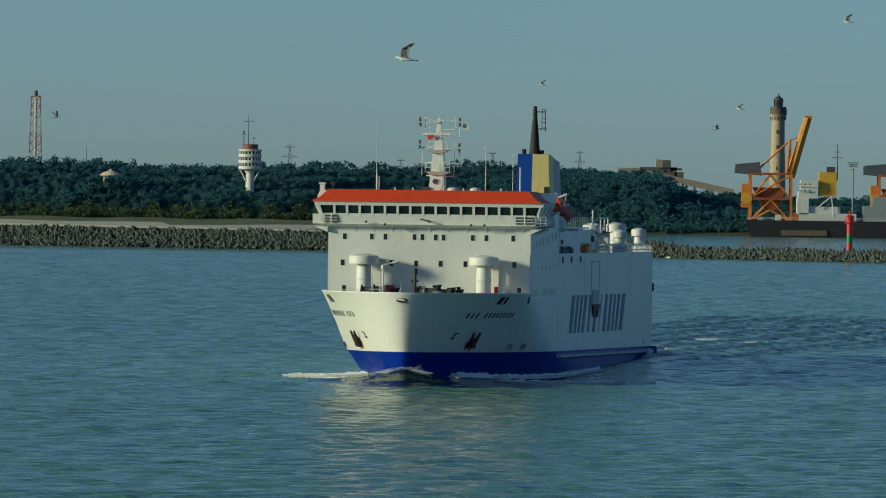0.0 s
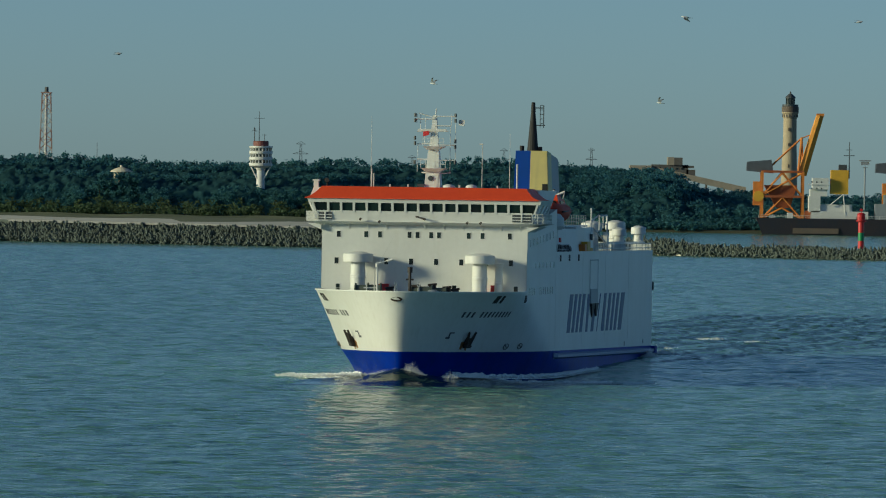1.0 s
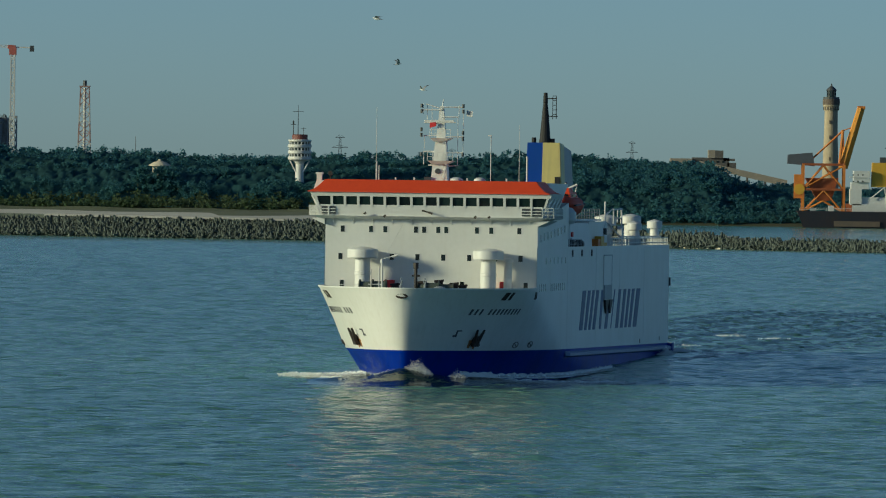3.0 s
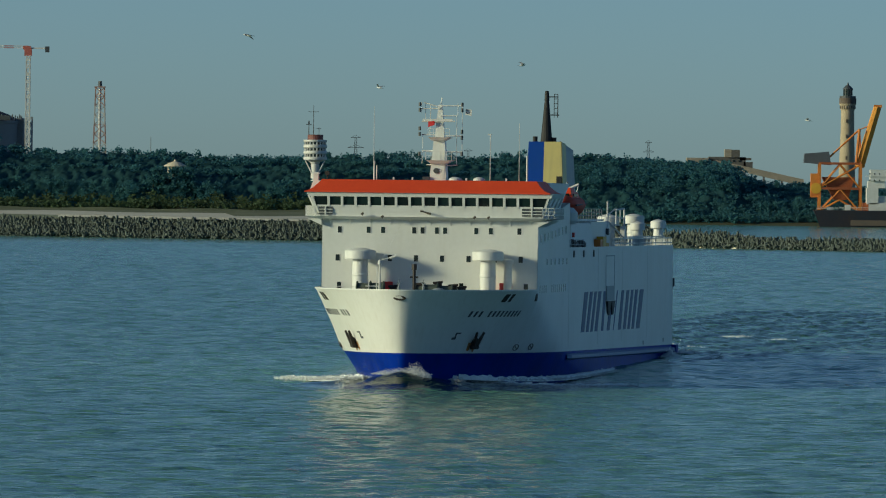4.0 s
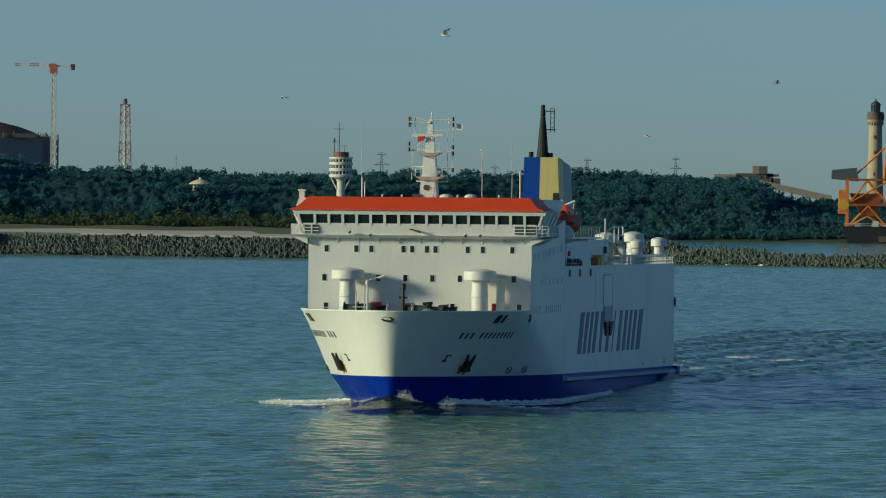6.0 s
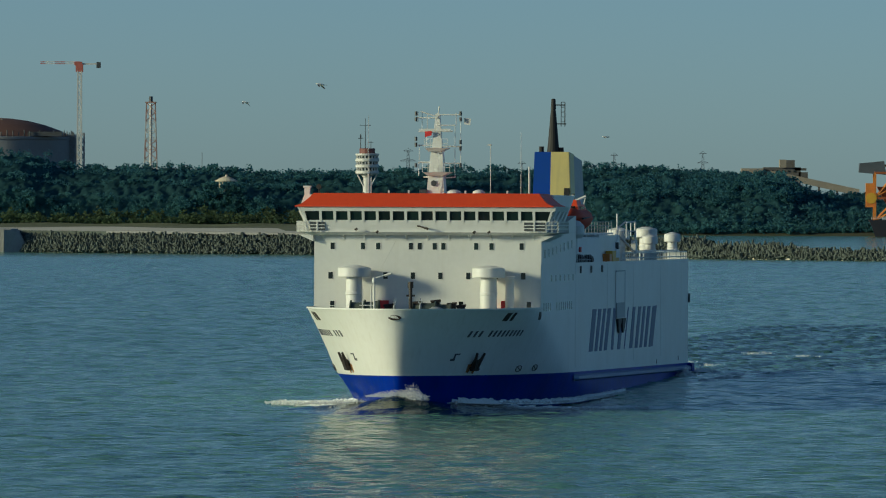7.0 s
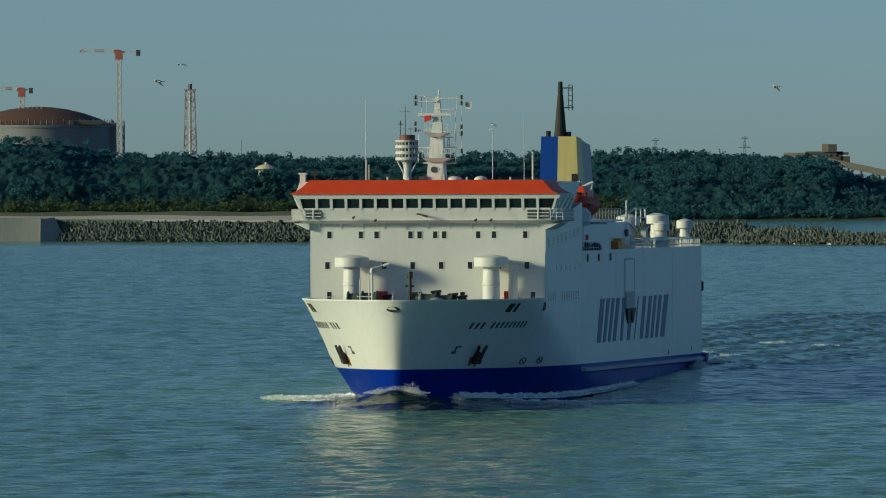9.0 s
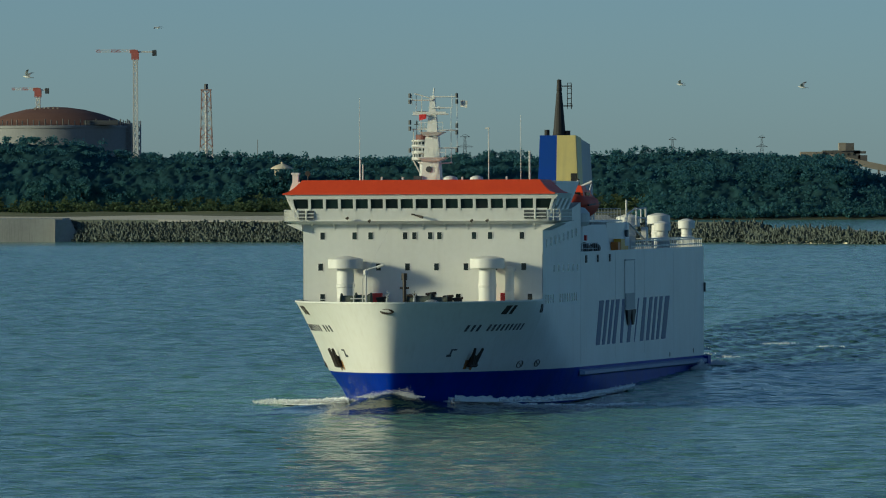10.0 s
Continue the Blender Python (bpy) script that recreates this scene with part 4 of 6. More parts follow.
    for y, z in ((-1.6, 26.45), (-1.6, 27.0), (-1.6, 24.05), (-1.6, 24.6), (2.65, 26.45), (2.65, 27.0), (2.65, 23.7), (2.65, 24.3), (-1.6, 22.1), (2.65, 22.1)):
        part("signal_lamp", Form().rod((-3.3, y, z - 0.2), (-3.3, y, z + 0.2), 0.13, n=8), STEEL_DARK, mast, "black signal lamp")
    part("radar_scanner", Form().box((-2.6, 0.3, 25.45), (0.25, 3.0, 0.20)), HOUSE_WHITE, mast, "white radar scanner bar")
    part("signal_flag", Form().prism([(-3.3, -0.75, 24.75), (-3.3, -0.1, 24.95), (-3.3, -0.1, 25.35), (-3.3, -0.75, 25.3)],
                                     [(-3.27, -0.75, 24.75), (-3.22, -0.1, 24.95), (-3.22, -0.1, 25.35), (-3.27, -0.75, 25.3)]), RED_PAINT, mast, "small red signal flag")
    part("ensign", Form().prism([(-3.6, 2.95, 26.0), (-3.6, 3.55, 25.9), (-3.6, 3.6, 26.5), (-3.6, 2.95, 26.6)],
                                [(-3.57, 2.95, 26.0), (-3.5, 3.55, 25.9), (-3.5, 3.6, 26.5), (-3.57, 2.95, 26.6)]), STEEL_WHITE, mast, "pale flag on the yard")
    part("mast_ladder", railing([(-2.9, 0.6, 19.3), (-2.9, 0.95, 19.3)], 4.0, 10, 0.35, 0.03), HOUSE_WHITE, mast)
    part("mast_hatch", Form().rod((-3.05, 0.15, 20.4), (-2.95, 0.15, 20.4), 0.28, n=10), STEEL_DARK, mast)
    for y, z1, r in ((-6.2, 26.8, 0.035), (8.4, 25.2, 0.035), (9.2, 22.0, 0.09), (-6.15, 21.3, 0.08), (-5.9, 20.9, 0.05)):
        part("whip_aerial", Form().rod((-3.5, y, 19.3), (-3.5, y, z1), r, 0.02 if r < 0.045 else r, 6), STEEL_WHITE, ship, "thin white aerial")
    part("lamp_post", Form().rod((-3.5, 5.5, 19.3), (-3.5, 5.5, 24.0), 0.04, n=6).box((-3.5, 5.4, 24.05), (0.25, 0.35, 0.15)), STEEL_WHITE, ship)
    for y, r in ((2.0, 0.72), (4.4, 0.62)):
        part("satellite_dome", Form().turned((-3.5, y, 19.4), [(r * 0.9, 0), (r, 0.08), (r * 0.9, 0.25), (r * 0.5, 0.38), (0.05, 0.42)], 16), HOUSE_WHITE, ship, "low white dome on the bridge roof")
    part("gyro_box", Form().span((-3.5, -1.2, 19.4), (-2.8, -0.5, 19.8)), STEEL_DARK, ship)
    for y in (-2.2, -4.1, 3.2, 7.2):
        part("roof_fitting", Form().span((-2.5, y, 19.4), (-2.2, y + 0.15, 19.72)), STEEL_WHITE, ship)

    # foredeck
    for y, x, nm in ((-6.65, 1.9, "ventilator"), (6.1, 1.9, "ventilator")):
        mushroom(ship, x, y, 7.6, 12.65, 1.55, 1.0, 0.78)
    mushroom(ship, 0.8, 7.95, 7.6, 11.7, 0.55, 0.28, 0.42)
    part("crane_post", Form().rod((10, -0.1, 7.6), (10, -0.1, 11.1), 0.16, n=8).rod((10, -0.1, 10.6), (10, -0.1, 11.2), 0.26, n=8).rod((10, -0.5, 9.9), (10, 0.3, 9.9), 0.09), DARK_IRON, ship, "black mooring post")
    fore_mast = Form()
    fore_mast.rod((12, -3.2, 7.6), (12, -3.2, 11.6), 0.12, 0.07).rod((12, -3.5, 7.6), (12, -3.5, 10.8), 0.05)
    fore_mast.rod((12, -3.2, 11.5), (12, -1.9, 11.9), 0.05).rod((12, -4.6, 9.0), (12, -3.2, 9.0), 0.05).rod((12, -4.3, 7.8), (12, -4.3, 10.5), 0.05).rod((12, -3.2, 11.2), (12, -1.2, 15.0), 0.02)
    part("foremast", fore_mast, STEEL_WHITE, ship, "thin white foremast")
    part("masthead_lamp", Form().rod((12.1, -3.2, 11.1), (12.1, -3.2, 11.5), 0.2, n=8), STEEL_WHITE, ship)
    part("masthead_lamp", Form().rod((12.1, -2.2, 11.75), (12.1, -1.6, 11.95), 0.13, n=8), STEEL_WHITE, ship)
    for x, y, r in ((9.0, -5.2, 0.8), (9.0, -3.9, 0.85), (9.5, 1.5, 0.75), (9.2, 2.9, 0.6), (9.0, 0.6, 0.55)):
        part("winch", Form().rod((x, y - 0.55, 8.65), (x, y + 0.55, 8.65), r * 0.75, n=14).rod((x, y - 0.7, 8.65), (x, y - 0.6, 8.65), r, n=14).rod((x, y + 0.6, 8.65), (x, y + 0.7, 8.65), r, n=14).box((x, y, 7.9), (1.4, 1.2, 0.8)), DECK_GREEN, ship, "dark green mooring winch")
    for x, y, h in ((8.0, -4.6, 1.5), (8.2, 0.2, 1.6), (8.5, 2.1, 1.75), (8.3, 3.6, 1.5), (8.0, 4.4, 1.3), (8.0, -2.4, 1.35)):
        part("deck_machinery", Form().span((x, y - 0.35, 7.6), (x + 0.7, y + 0.35, 7.6 + h)).rod((x + 0.3, y - 0.5, 7.6 + h), (x + 0.3, y + 0.45, 7.7 + h), 0.12), DARK_IRON, ship, "dark deck machinery")
    part("rope_heap", Form().turned((10, 2.3, 7.6), [(0.9, 0), (1.0, 0.5), (0.8, 1.0), (0.4, 1.25), (0.1, 1.3)], 12), GREY_PAINT, ship)
    for y in (-1.3, 1.1):
        part("bollard_ring", Form().rod((12, y - 0.16, 9.4), (12, y + 0.1, 8.9), 0.06).rod((12, y + 0.16, 9.4), (12, y - 0.1, 8.9), 0.06).rod((12, y, 7.6), (12, y, 9.0), 0.12).rod((12, y, 9.5), (12, y, 9.7), 0.06), GREY_PAINT, ship)
    for y in (-4.1, 7.6):
        part("red_locker", Form().span((0.1, y - 0.5, 7.6), (0.7, y + 0.5, 9.35)), RED_PAINT, ship, "red equipment locker")
    part("foredeck_rail", railing([(3.0, -9.4, 7.6), (3.0, -4.2, 7.6)], 1.25, 2, 1.2, 0.04), HOUSE_WHITE, ship)

    # upper works behind the bridge
    part("wing_screen", Form().prism([(0.0, 10.78, 12.8), (-26, 10.78, 12.8), (-26, 10.82, 12.8), (0.0, 10.82, 12.8)],
                                     [(0.0, 10.78, 15.1), (-26, 10.78, 17.4), (-26, 10.82, 17.4), (0.0, 10.82, 15.1)]), HULL_WHITE, ship, "white side screen rising aft")
    part("screen_end", Form().span((-26.2, 8.6, 12.5), (-25.9, 10.82, 17.4)), HULL_WHITE, ship)
    part("upper_house", Form().span((-62, -7, 12.4), (-26, 6.4, 16.2)).span((-30, -7.5, 15.4), (-9, 7.5, 18.0)), HOUSE_WHITE, ship, "white upper deckhouse behind the bridge")
    part("wheelhouse_side", Form().prism([(-13, -10.6, 15.75), (-7.6, -10.6, 15.75), (-7.6, 11.0, 15.75), (-13, 11.0, 15.75)],
                                         [(-24, -10.6, 19.35), (-7.6, -10.6, 19.35), (-7.6, 11.0, 19.35), (-24, 11.0, 19.35)]), HOUSE_WHITE, ship, "white side of the wheelhouse block sloping forward")
    part("upper_deck", Form().span((-73, -10.6, 15.55), (-36, 8.9, 15.75)), HOUSE_WHITE, ship)
    for x in (-37, -43, -50):
        part("deck_pillar", Form().rod((x, 8.8, 12.4), (x, 8.8, 15.6), 0.14, n=6), HOUSE_WHITE, ship)
    part("mezzanine_house", Form().prism([(-54, 6.4, 12.4), (-36, 6.4, 12.4), (-36, 9.4, 12.4), (-54, 10.2, 12.4)],
                                         [(-52, 6.4, 15.3), (-34, 6.4, 15.3), (-34, 9.0, 15.3), (-52, 9.9, 15.3)]), HOUSE_WHITE, ship, "pale slanting side house")
    part("side_house", Form().span((-72, 5, 12.4), (-54.1, 9.7, 15.5)), HULL_WHITE, ship, "white wall behind the yellow winch")
    part("vent_pot", Form().turned((-31, 9.9, 15.2), [(0.9, 0), (1.15, 0.4), (1.15, 1.2), (0.7, 1.7), (0.1, 1.8)], 20).rod((-31, 9.9, 12.5), (-31, 9.9, 15.3), 0.5, n=10), HOUSE_WHITE, ship, "white domed ventilator pot")
    part("life_ring_rack", Form().box((-33, 10.4, 14.1), (0.8, 0.2, 0.5)), RED_PAINT, ship, "small red rack")
    for x, h in ((-29, 1.0), (-33.5, 1.3), (-37.5, 0.9), (-42, 1.15)):
        part("mooring_gear", Form().rod((x - 0.8, 10.1, 12.5 + h * 0.5), (x + 0.8, 10.1, 12.5 + h * 0.5), h * 0.42, n=12).box((x, 10.1, 12.6), (2.0, 0.8, 0.4)), DARK_IRON, ship, "dark mooring gear on the side deck")
    part("side_deck_rail", railing([(-27, 10.6, 12.6), (-40, 10.6, 12.6)], 1.0, 2, 1.3, 0.04), GREY_PAINT, ship)
    # lifeboat in its davits
    boat = part("lifeboat", Form().add(*lifeboat_skin(-41, 9.2, 15.9)), BOAT_ORANGE, ship, "orange enclosed lifeboat", smooth=True)
    boat.location = (3.0, 0.0, -0.2)
    part("boat_cabin", Form().prism([(-44, 8.3, 18.0), (-36.9, 8.3, 18.0), (-36.9, 10.1, 18.0), (-44, 10.1, 18.0)], [(-43.4, 8.5, 18.75), (-37.6, 8.5, 18.75), (-37.6, 9.9, 18.75), (-43.4, 9.9, 18.75)])
         .prism([(-42, 8.6, 18.7), (-38.3, 8.6, 18.7), (-38.3, 9.8, 18.7), (-42, 9.8, 18.7)], [(-41.7, 8.75, 19.2), (-38.7, 8.75, 19.2), (-38.7, 9.65, 19.2), (-41.7, 9.65, 19.2)]), ROOF_RED, boat, "red boat cabin")
    part("cabin_window", Form().box((-37.2, 9.2, 18.4), (0.1, 1.1, 0.35)).box((-40.3, 10.02, 18.4), (3.2, 0.1, 0.3)), GLASS_DARK, boat)
    part("boat_fender", Form().rod((-46.6, 10.45, 17.55), (-36.0, 10.65, 17.35), 0.10, n=6), DARK_IRON, boat)
    part("boat_lamp", Form().rod((-40, 9.2, 19.2), (-40, 9.2, 19.8), 0.12, n=8), DARK_IRON, boat)
    for x in (-35.8, -45.5):
        part("davit", Form().rod((x, 7.4, 15.6), (x, 7.6, 18.6), 0.16).rod((x, 7.6, 18.6), (x, 9.4, 19.4), 0.14).rod((x, 9.4, 19.4), (x, 9.2, 18.6), 0.05), STEEL_WHITE, ship, "white boat davit")
    part("boat_deck_rail", railing([(-72, 8.8, 15.75), (-48, 8.8, 15.75)], 1.1, 3, 2.4, 0.04), GREY_PAINT, ship)
    # funnel
    fx0, fx1 = -83.0, -96.0
    fun = part("funnel", Form().prism([(fx1, -1.1, 12.4), (fx0, -1.1, 12.4), (fx0, 3.4, 12.4), (fx1, 3.4, 12.4)],
                                      [(fx1 + 1, -0.72, 23.9), (fx0 - 0.6, -0.72, 24.2), (fx0 - 0.6, 2.85, 24.2), (fx1 + 1, 2.85, 23.4)]), GREY_PAINT, ship, "grey funnel casing with blue and yellow front")
    for mat, a, b, c, d, nm, lb in ((FUNNEL_BLUE, -1.12, 0.85, -0.74, 1.0, "funnel_panel", "deep blue half of the funnel front"),
                                    (FUNNEL_YELLOW, 0.85, 3.42, 1.0, 2.87, "funnel_panel", "pale yellow half of the funnel front")):
        part(nm, Form().prism([(fx0 - 0.02, a, 12.5), (fx0 + 0.05, a, 12.5), (fx0 + 0.05, b, 12.5), (fx0 - 0.02, b, 12.5)],
                              [(fx0 - 0.62, c, 24.22), (fx0 - 0.55, c, 24.22), (fx0 - 0.55, d, 24.22), (fx0 - 0.62, d, 24.22)]), mat, fun, lb)
    part("funnel_side_panel", Form().prism([(fx0, 3.4, 12.5), (fx0 - 3.5, 3.4, 12.5), (fx0 - 3.5, 3.47, 12.5), (fx0, 3.47, 12.5)],
                                           [(fx0 - 0.6, 2.85, 24.2), (fx0 - 4.5, 2.85, 24.0), (fx0 - 4.5, 2.92, 24.0), (fx0 - 0.6, 2.92, 24.2)]), FUNNEL_YELLOW, fun)
    part("funnel_door", Form().span((fx0 - 0.5, 2.45, 18.7), (fx0 + 0.02, 3.0, 20.4)), SOOT, fun, "dark doorway")
    part("exhaust_cone", Form().turned((-85.0, 1.05, 23.8), [(0.72, 0), (0.60, 1.0), (0.30, 4.5), (0.24, 4.9), (0.28, 4.95), (0.22, 6.0), (0.12, 6.05)], 14), SOOT, fun, "black tapering exhaust stack")
    part("exhaust_pipe", Form().rod((-85, -0.2, 23.9), (-85, -0.2, 24.8), 0.27, n=10), SOOT, fun)
    part("exhaust_pipe", Form().rod((-85, 1.9, 23.9), (-85, 1.9, 24.7), 0.27, n=10), SOOT, fun)
    part("stack_ladder", railing([(-86, 1.75, 26.9), (-86, 2.15, 26.9)], 2.6, 5, 0.4, 0.045).rod((-86, 1.2, 27.2), (-86, 2.3, 27.2), 0.06).rod((-86, 1.2, 29.2), (-86, 2.2, 29.2), 0.06).rod((-86, 2.15, 27.0), (-86, 2.15, 29.4), 0.05), SOOT, fun)
    part("engine_casing", Form().span((-100, -6.0, 12.4), (-64, 4.2, 15.4)), HOUSE_WHITE, ship)
    # aft deck: ventilators, small crane, rails
    mushroom(ship, -80.0, 8.6, 12.4, 16.25, 1.2, 1.1, 0.75)
    mushroom(ship, -109, 8.2, 12.4, 16.35, 1.2, 1.0, 0.75)
    mushroom(ship, -103, 9.3, 12.4, 15.5, 0.85, 0.85, 0.6)
    mushroom(ship, -122, 9.6, 12.4, 15.75, 0.9, 0.9, 0.55)
    jib = Form().rod((-74, 9.7, 12.4), (-78, 9.6, 16.2), 0.2, 0.15).rod((-78, 9.6, 16.2), (-78, 9.6, 17.7), 0.09).rod((-78, 9.6, 16.2), (-83, 9.9, 16.9), 0.09)
    jib.rod((-82, 10.1, 16.8), (-88, 10.3, 16.9), 0.09).rod((-88, 10.3, 16.9), (-88.5, 10.3, 13.2), 0.10).rod((-82, 10.1, 16.8), (-82, 10.1, 15.2), 0.08).rod((-85, 10.2, 16.9), (-85, 10.2, 15.4), 0.07)
    jib.rod((-82, 10.1, 15.9), (-88, 10.3, 15.9), 0.07).rod((-79, 9.7, 15.4), (-88.4, 10.3, 13.6), 0.09).box((-88, 10.2, 14.3), (1.6, 0.5, 1.4))
    part("provision_crane", jib, STEEL_WHITE, ship, "white folded deck crane").location.x = 7.5
    part("crane_head", Form().box((-68.6, 9.75, 14.4), (0.9, 0.5, 0.7)), STEEL_DARK, ship)
    part("yellow_winch", Form().span((-62.0, 9.8, 12.4), (-59.0, 10.5, 13.9)).span((-65.5, 9.9, 12.4), (-63.0, 10.4, 13.2)), YELLOW_PAINT, ship, "yellow deck winch")
    part("orange_box", Form().span((-58.5, 9.8, 12.4), (-56.5, 10.5, 13.6)), CRANE_ORANGE, ship)
    part("deck_rail", railing([(-66, 10.6, 12.6), (-127, 10.6, 12.6)], 1.05, 2, 1.7, 0.075), HOUSE_WHITE, ship, "white open deck rail")
    part("deck_rail", railing([(-127, 10.6, 12.6), (-127, -10.6, 12.6), (-62, -10.6, 12.6)], 1.05, 2, 1.9, 0.05), HOUSE_WHITE, ship)
    part("inner_rail", railing([(-80, 10.0, 12.6), (-123, 10.2, 12.6)], 1.2, 1, 4.5, 0.10), STEEL_WHITE, ship)
    # side door, scuppers, draught marks
    part("pilot_door", Form().span((-66.6, 10.82, 7.0), (-59.0, 10.87, 11.8)), HULL_WHITE, ship, "flush white side door")
    part("door_recess", Form().span((-66.4, 10.86, 7.05), (-59.2, 10.95, 8.6)), GREY_PAINT, ship, "grey recessed platform door")
    for x in (-60.6, -64.2):
        part("door_bracket", Form().prism([(x - 1.2, 10.83, 5.5), (x - 0.2, 10.83, 5.5), (x - 0.2, 10.95, 5.5), (x - 1.2, 10.95, 5.5)],
                                          [(x - 1.9, 10.83, 7.0), (x + 1.3, 10.83, 7.0), (x + 1.3, 11.1, 7.0), (x - 1.9, 11.1, 7.0)]), DARK_IRON, ship, "dark tapering bracket under the side door")
    part("door_seam", Form().span((-66.7, 10.84, 11.78), (-58.9, 10.92, 11.9)).span((-66.8, 10.84, 7.0), (-66.6, 10.9, 11.8)), GREY_PAINT, ship)
    for x in (-29.5, -38, -47):
        part("scupper", Form().span((x - 1.0, 10.82, 11.8), (x, 10.88, 12.5)), DARK_IRON, ship)
    for x in (-26.0, -52.0, -75.0, -100.0):
        part("side_seam", Form().span((x - 0.1, 10.8, 2.5), (x, 10.82, 12.7)), HULL_WHITE, ship)
    for x in (-96, -117):
        part("drain_mark", Form().span((x - 0.4, 10.82, 1.75), (x, 10.86, 2.2)), STEEL_DARK, ship)
    part("stern_light", Form().span((-127.6, 10.7, 8.0), (-127.2, 11.0, 9.0)), STEEL_DARK, ship)
    return ship


def lifeboat_skin(xc, yc, z0):
    """A boat's body with rounded ends."""
    v, rings, n = [], 11, 12
    for i in range(rings):
        u = -1 + 2 * i / (rings - 1)
        w = max(0.05, (1 - abs(u) ** 4.0)) ** 0.5
        for k in range(n):
            a = 2 * math.pi * k / n
            v.append((xc + u * 6.5, yc + 1.5 * w * math.cos(a) * (1 - 0.5 * max(0.0, -math.sin(a)) ** 2), z0 + 1.35 + (1.35 if math.sin(a) < 0 else 1.15) * w * math.sin(a) + 0.3 * u * u))
    f = [(i * n + k, (i + 1) * n + k, (i + 1) * n + (k + 1) % n, i * n + (k + 1) % n) for i in range(rings - 1) for k in range(n)]
    f += [tuple(range(n)), tuple((rings - 1) * n + k for k in reversed(range(n)))]
    return v, f


SHIP = ferry()


# ---------------------------------------------------------------- bow wave, spray and wake (in the ferry's space)
def ribbon(rows, seed, rough=0.14):
    """A ragged strip of foam: rows of (x, y, z, half width), with lumps and torn edges."""
    rng = random.Random(seed)
    v, across = [], 7
    fine = []
    for a, b in zip(rows, rows[1:]):
        n = max(2, int(math.hypot(b[0] - a[0], b[1] - a[1]) / 0.22))
        fine += [tuple(p + (q - p) * i / n for p, q in zip(a, b)) for i in range(n)]
    for i, (x, y, z, w) in enumerate(fine):
        w *= min(1.0, 0.15 + i / 8, 0.15 + (len(fine) - 1 - i) / 8)
        j = min(i + 1, len(fine) - 1)
        k = j - 1
        d = Vector((fine[j][0] - fine[k][0], fine[j][1] - fine[k][1], 0)).normalized()
        side = Vector((-d.y, d.x, 0))
        for m in range(across):
            u = -1 + 2 * m / (across - 1)
            tear = 1 + 0.5 * noise.noise(Vector((x * 0.8, y * 0.8, seed + (3 if u > 0 else 9))))
            h = z + (1 - u * u) * (0.02 + rough * (1 + noise.noise(Vector((x * 1.6, y * 1.6, seed + m * 0.7))))) - (0.1 if abs(u) == 1 else 0)
            v.append((x + side.x * u * w * tear + rng.uniform(-0.05, 0.05), y + side.y * u * w * tear, h))
    n = len(fine)
    f = Form()
    return f.add(v, [(i * across + m, (i + 1) * across + m, (i + 1) * across + m + 1, i * across + m + 1) for i in range(n - 1) for m in range(across - 1)])


def splash(c, size, count, seed, drop=0.11):
    """A cloud of drops and torn sheets of spray: many small four-sided shards and blobs."""
    rng = random.Random(seed)
    f = Form()
    for i in range(count):
        a, r = rng.uniform(0, 6.28), abs(rng.gauss(0, 0.55))
        h = abs(rng.gauss(0, 0.55))
        p = Vector((c[0] + size[0] * r * math.cos(a), c[1] + size[1] * r * math.sin(a), c[2] + size[2] * h * max(0.15, 1 - r * 0.6)))
        s = drop * rng.uniform(0.4, 1.5) * (1.3 - 0.5 * min(h, 1.5))
        t = Euler((rng.uniform(0, 6.3), rng.uniform(0, 6.3), rng.uniform(0, 6.3))).to_matrix()
        pts = [t @ Vector(q) * s + p for q in ((1, 0, -0.5), (-0.7, 0.9, -0.5), (-0.6, -0.8, -0.4), (0, 0.1, 1.1))]
        f.add(pts, [(0, 1, 2), (0, 1, 3), (1, 2, 3), (2, 0, 3)])
    return f


def cloud(c, size, count, seed, quad):
    """Soft spray: small torn flakes heaped thickest at the middle and the foot."""
    rng = random.Random(seed)
    f = Form()
    for i in range(count):
        a, r, h = rng.uniform(0, 6.28), rng.random() ** 0.7, rng.random() ** 1.4
        top = max(0.1, 1 - r * r) * (0.75 + 0.5 * noise.noise(Vector((3 * r * math.cos(a), 3 * r * math.sin(a), seed))))
        p = Vector((c[0] + size[0] * r * math.cos(a), c[1] + size[1] * r * math.sin(a), c[2] + size[2] * h * top))
        s = quad * rng.uniform(0.35, 1.0) * (1 - 0.6 * h)
        t = Euler((rng.uniform(0, 6.3), rng.uniform(0, 6.3), rng.uniform(0, 6.3))).to_matrix()
        f.add([t @ Vector(q) * s + p for q in ((0.7, -0.5, 0), (0.6, 0.5, 0.1), (-0.2, 0.7, 0), (-0.8, 0.1, -0.1), (-0.3, -0.7, 0))], [(0, 1, 2, 3, 4)])
    return f


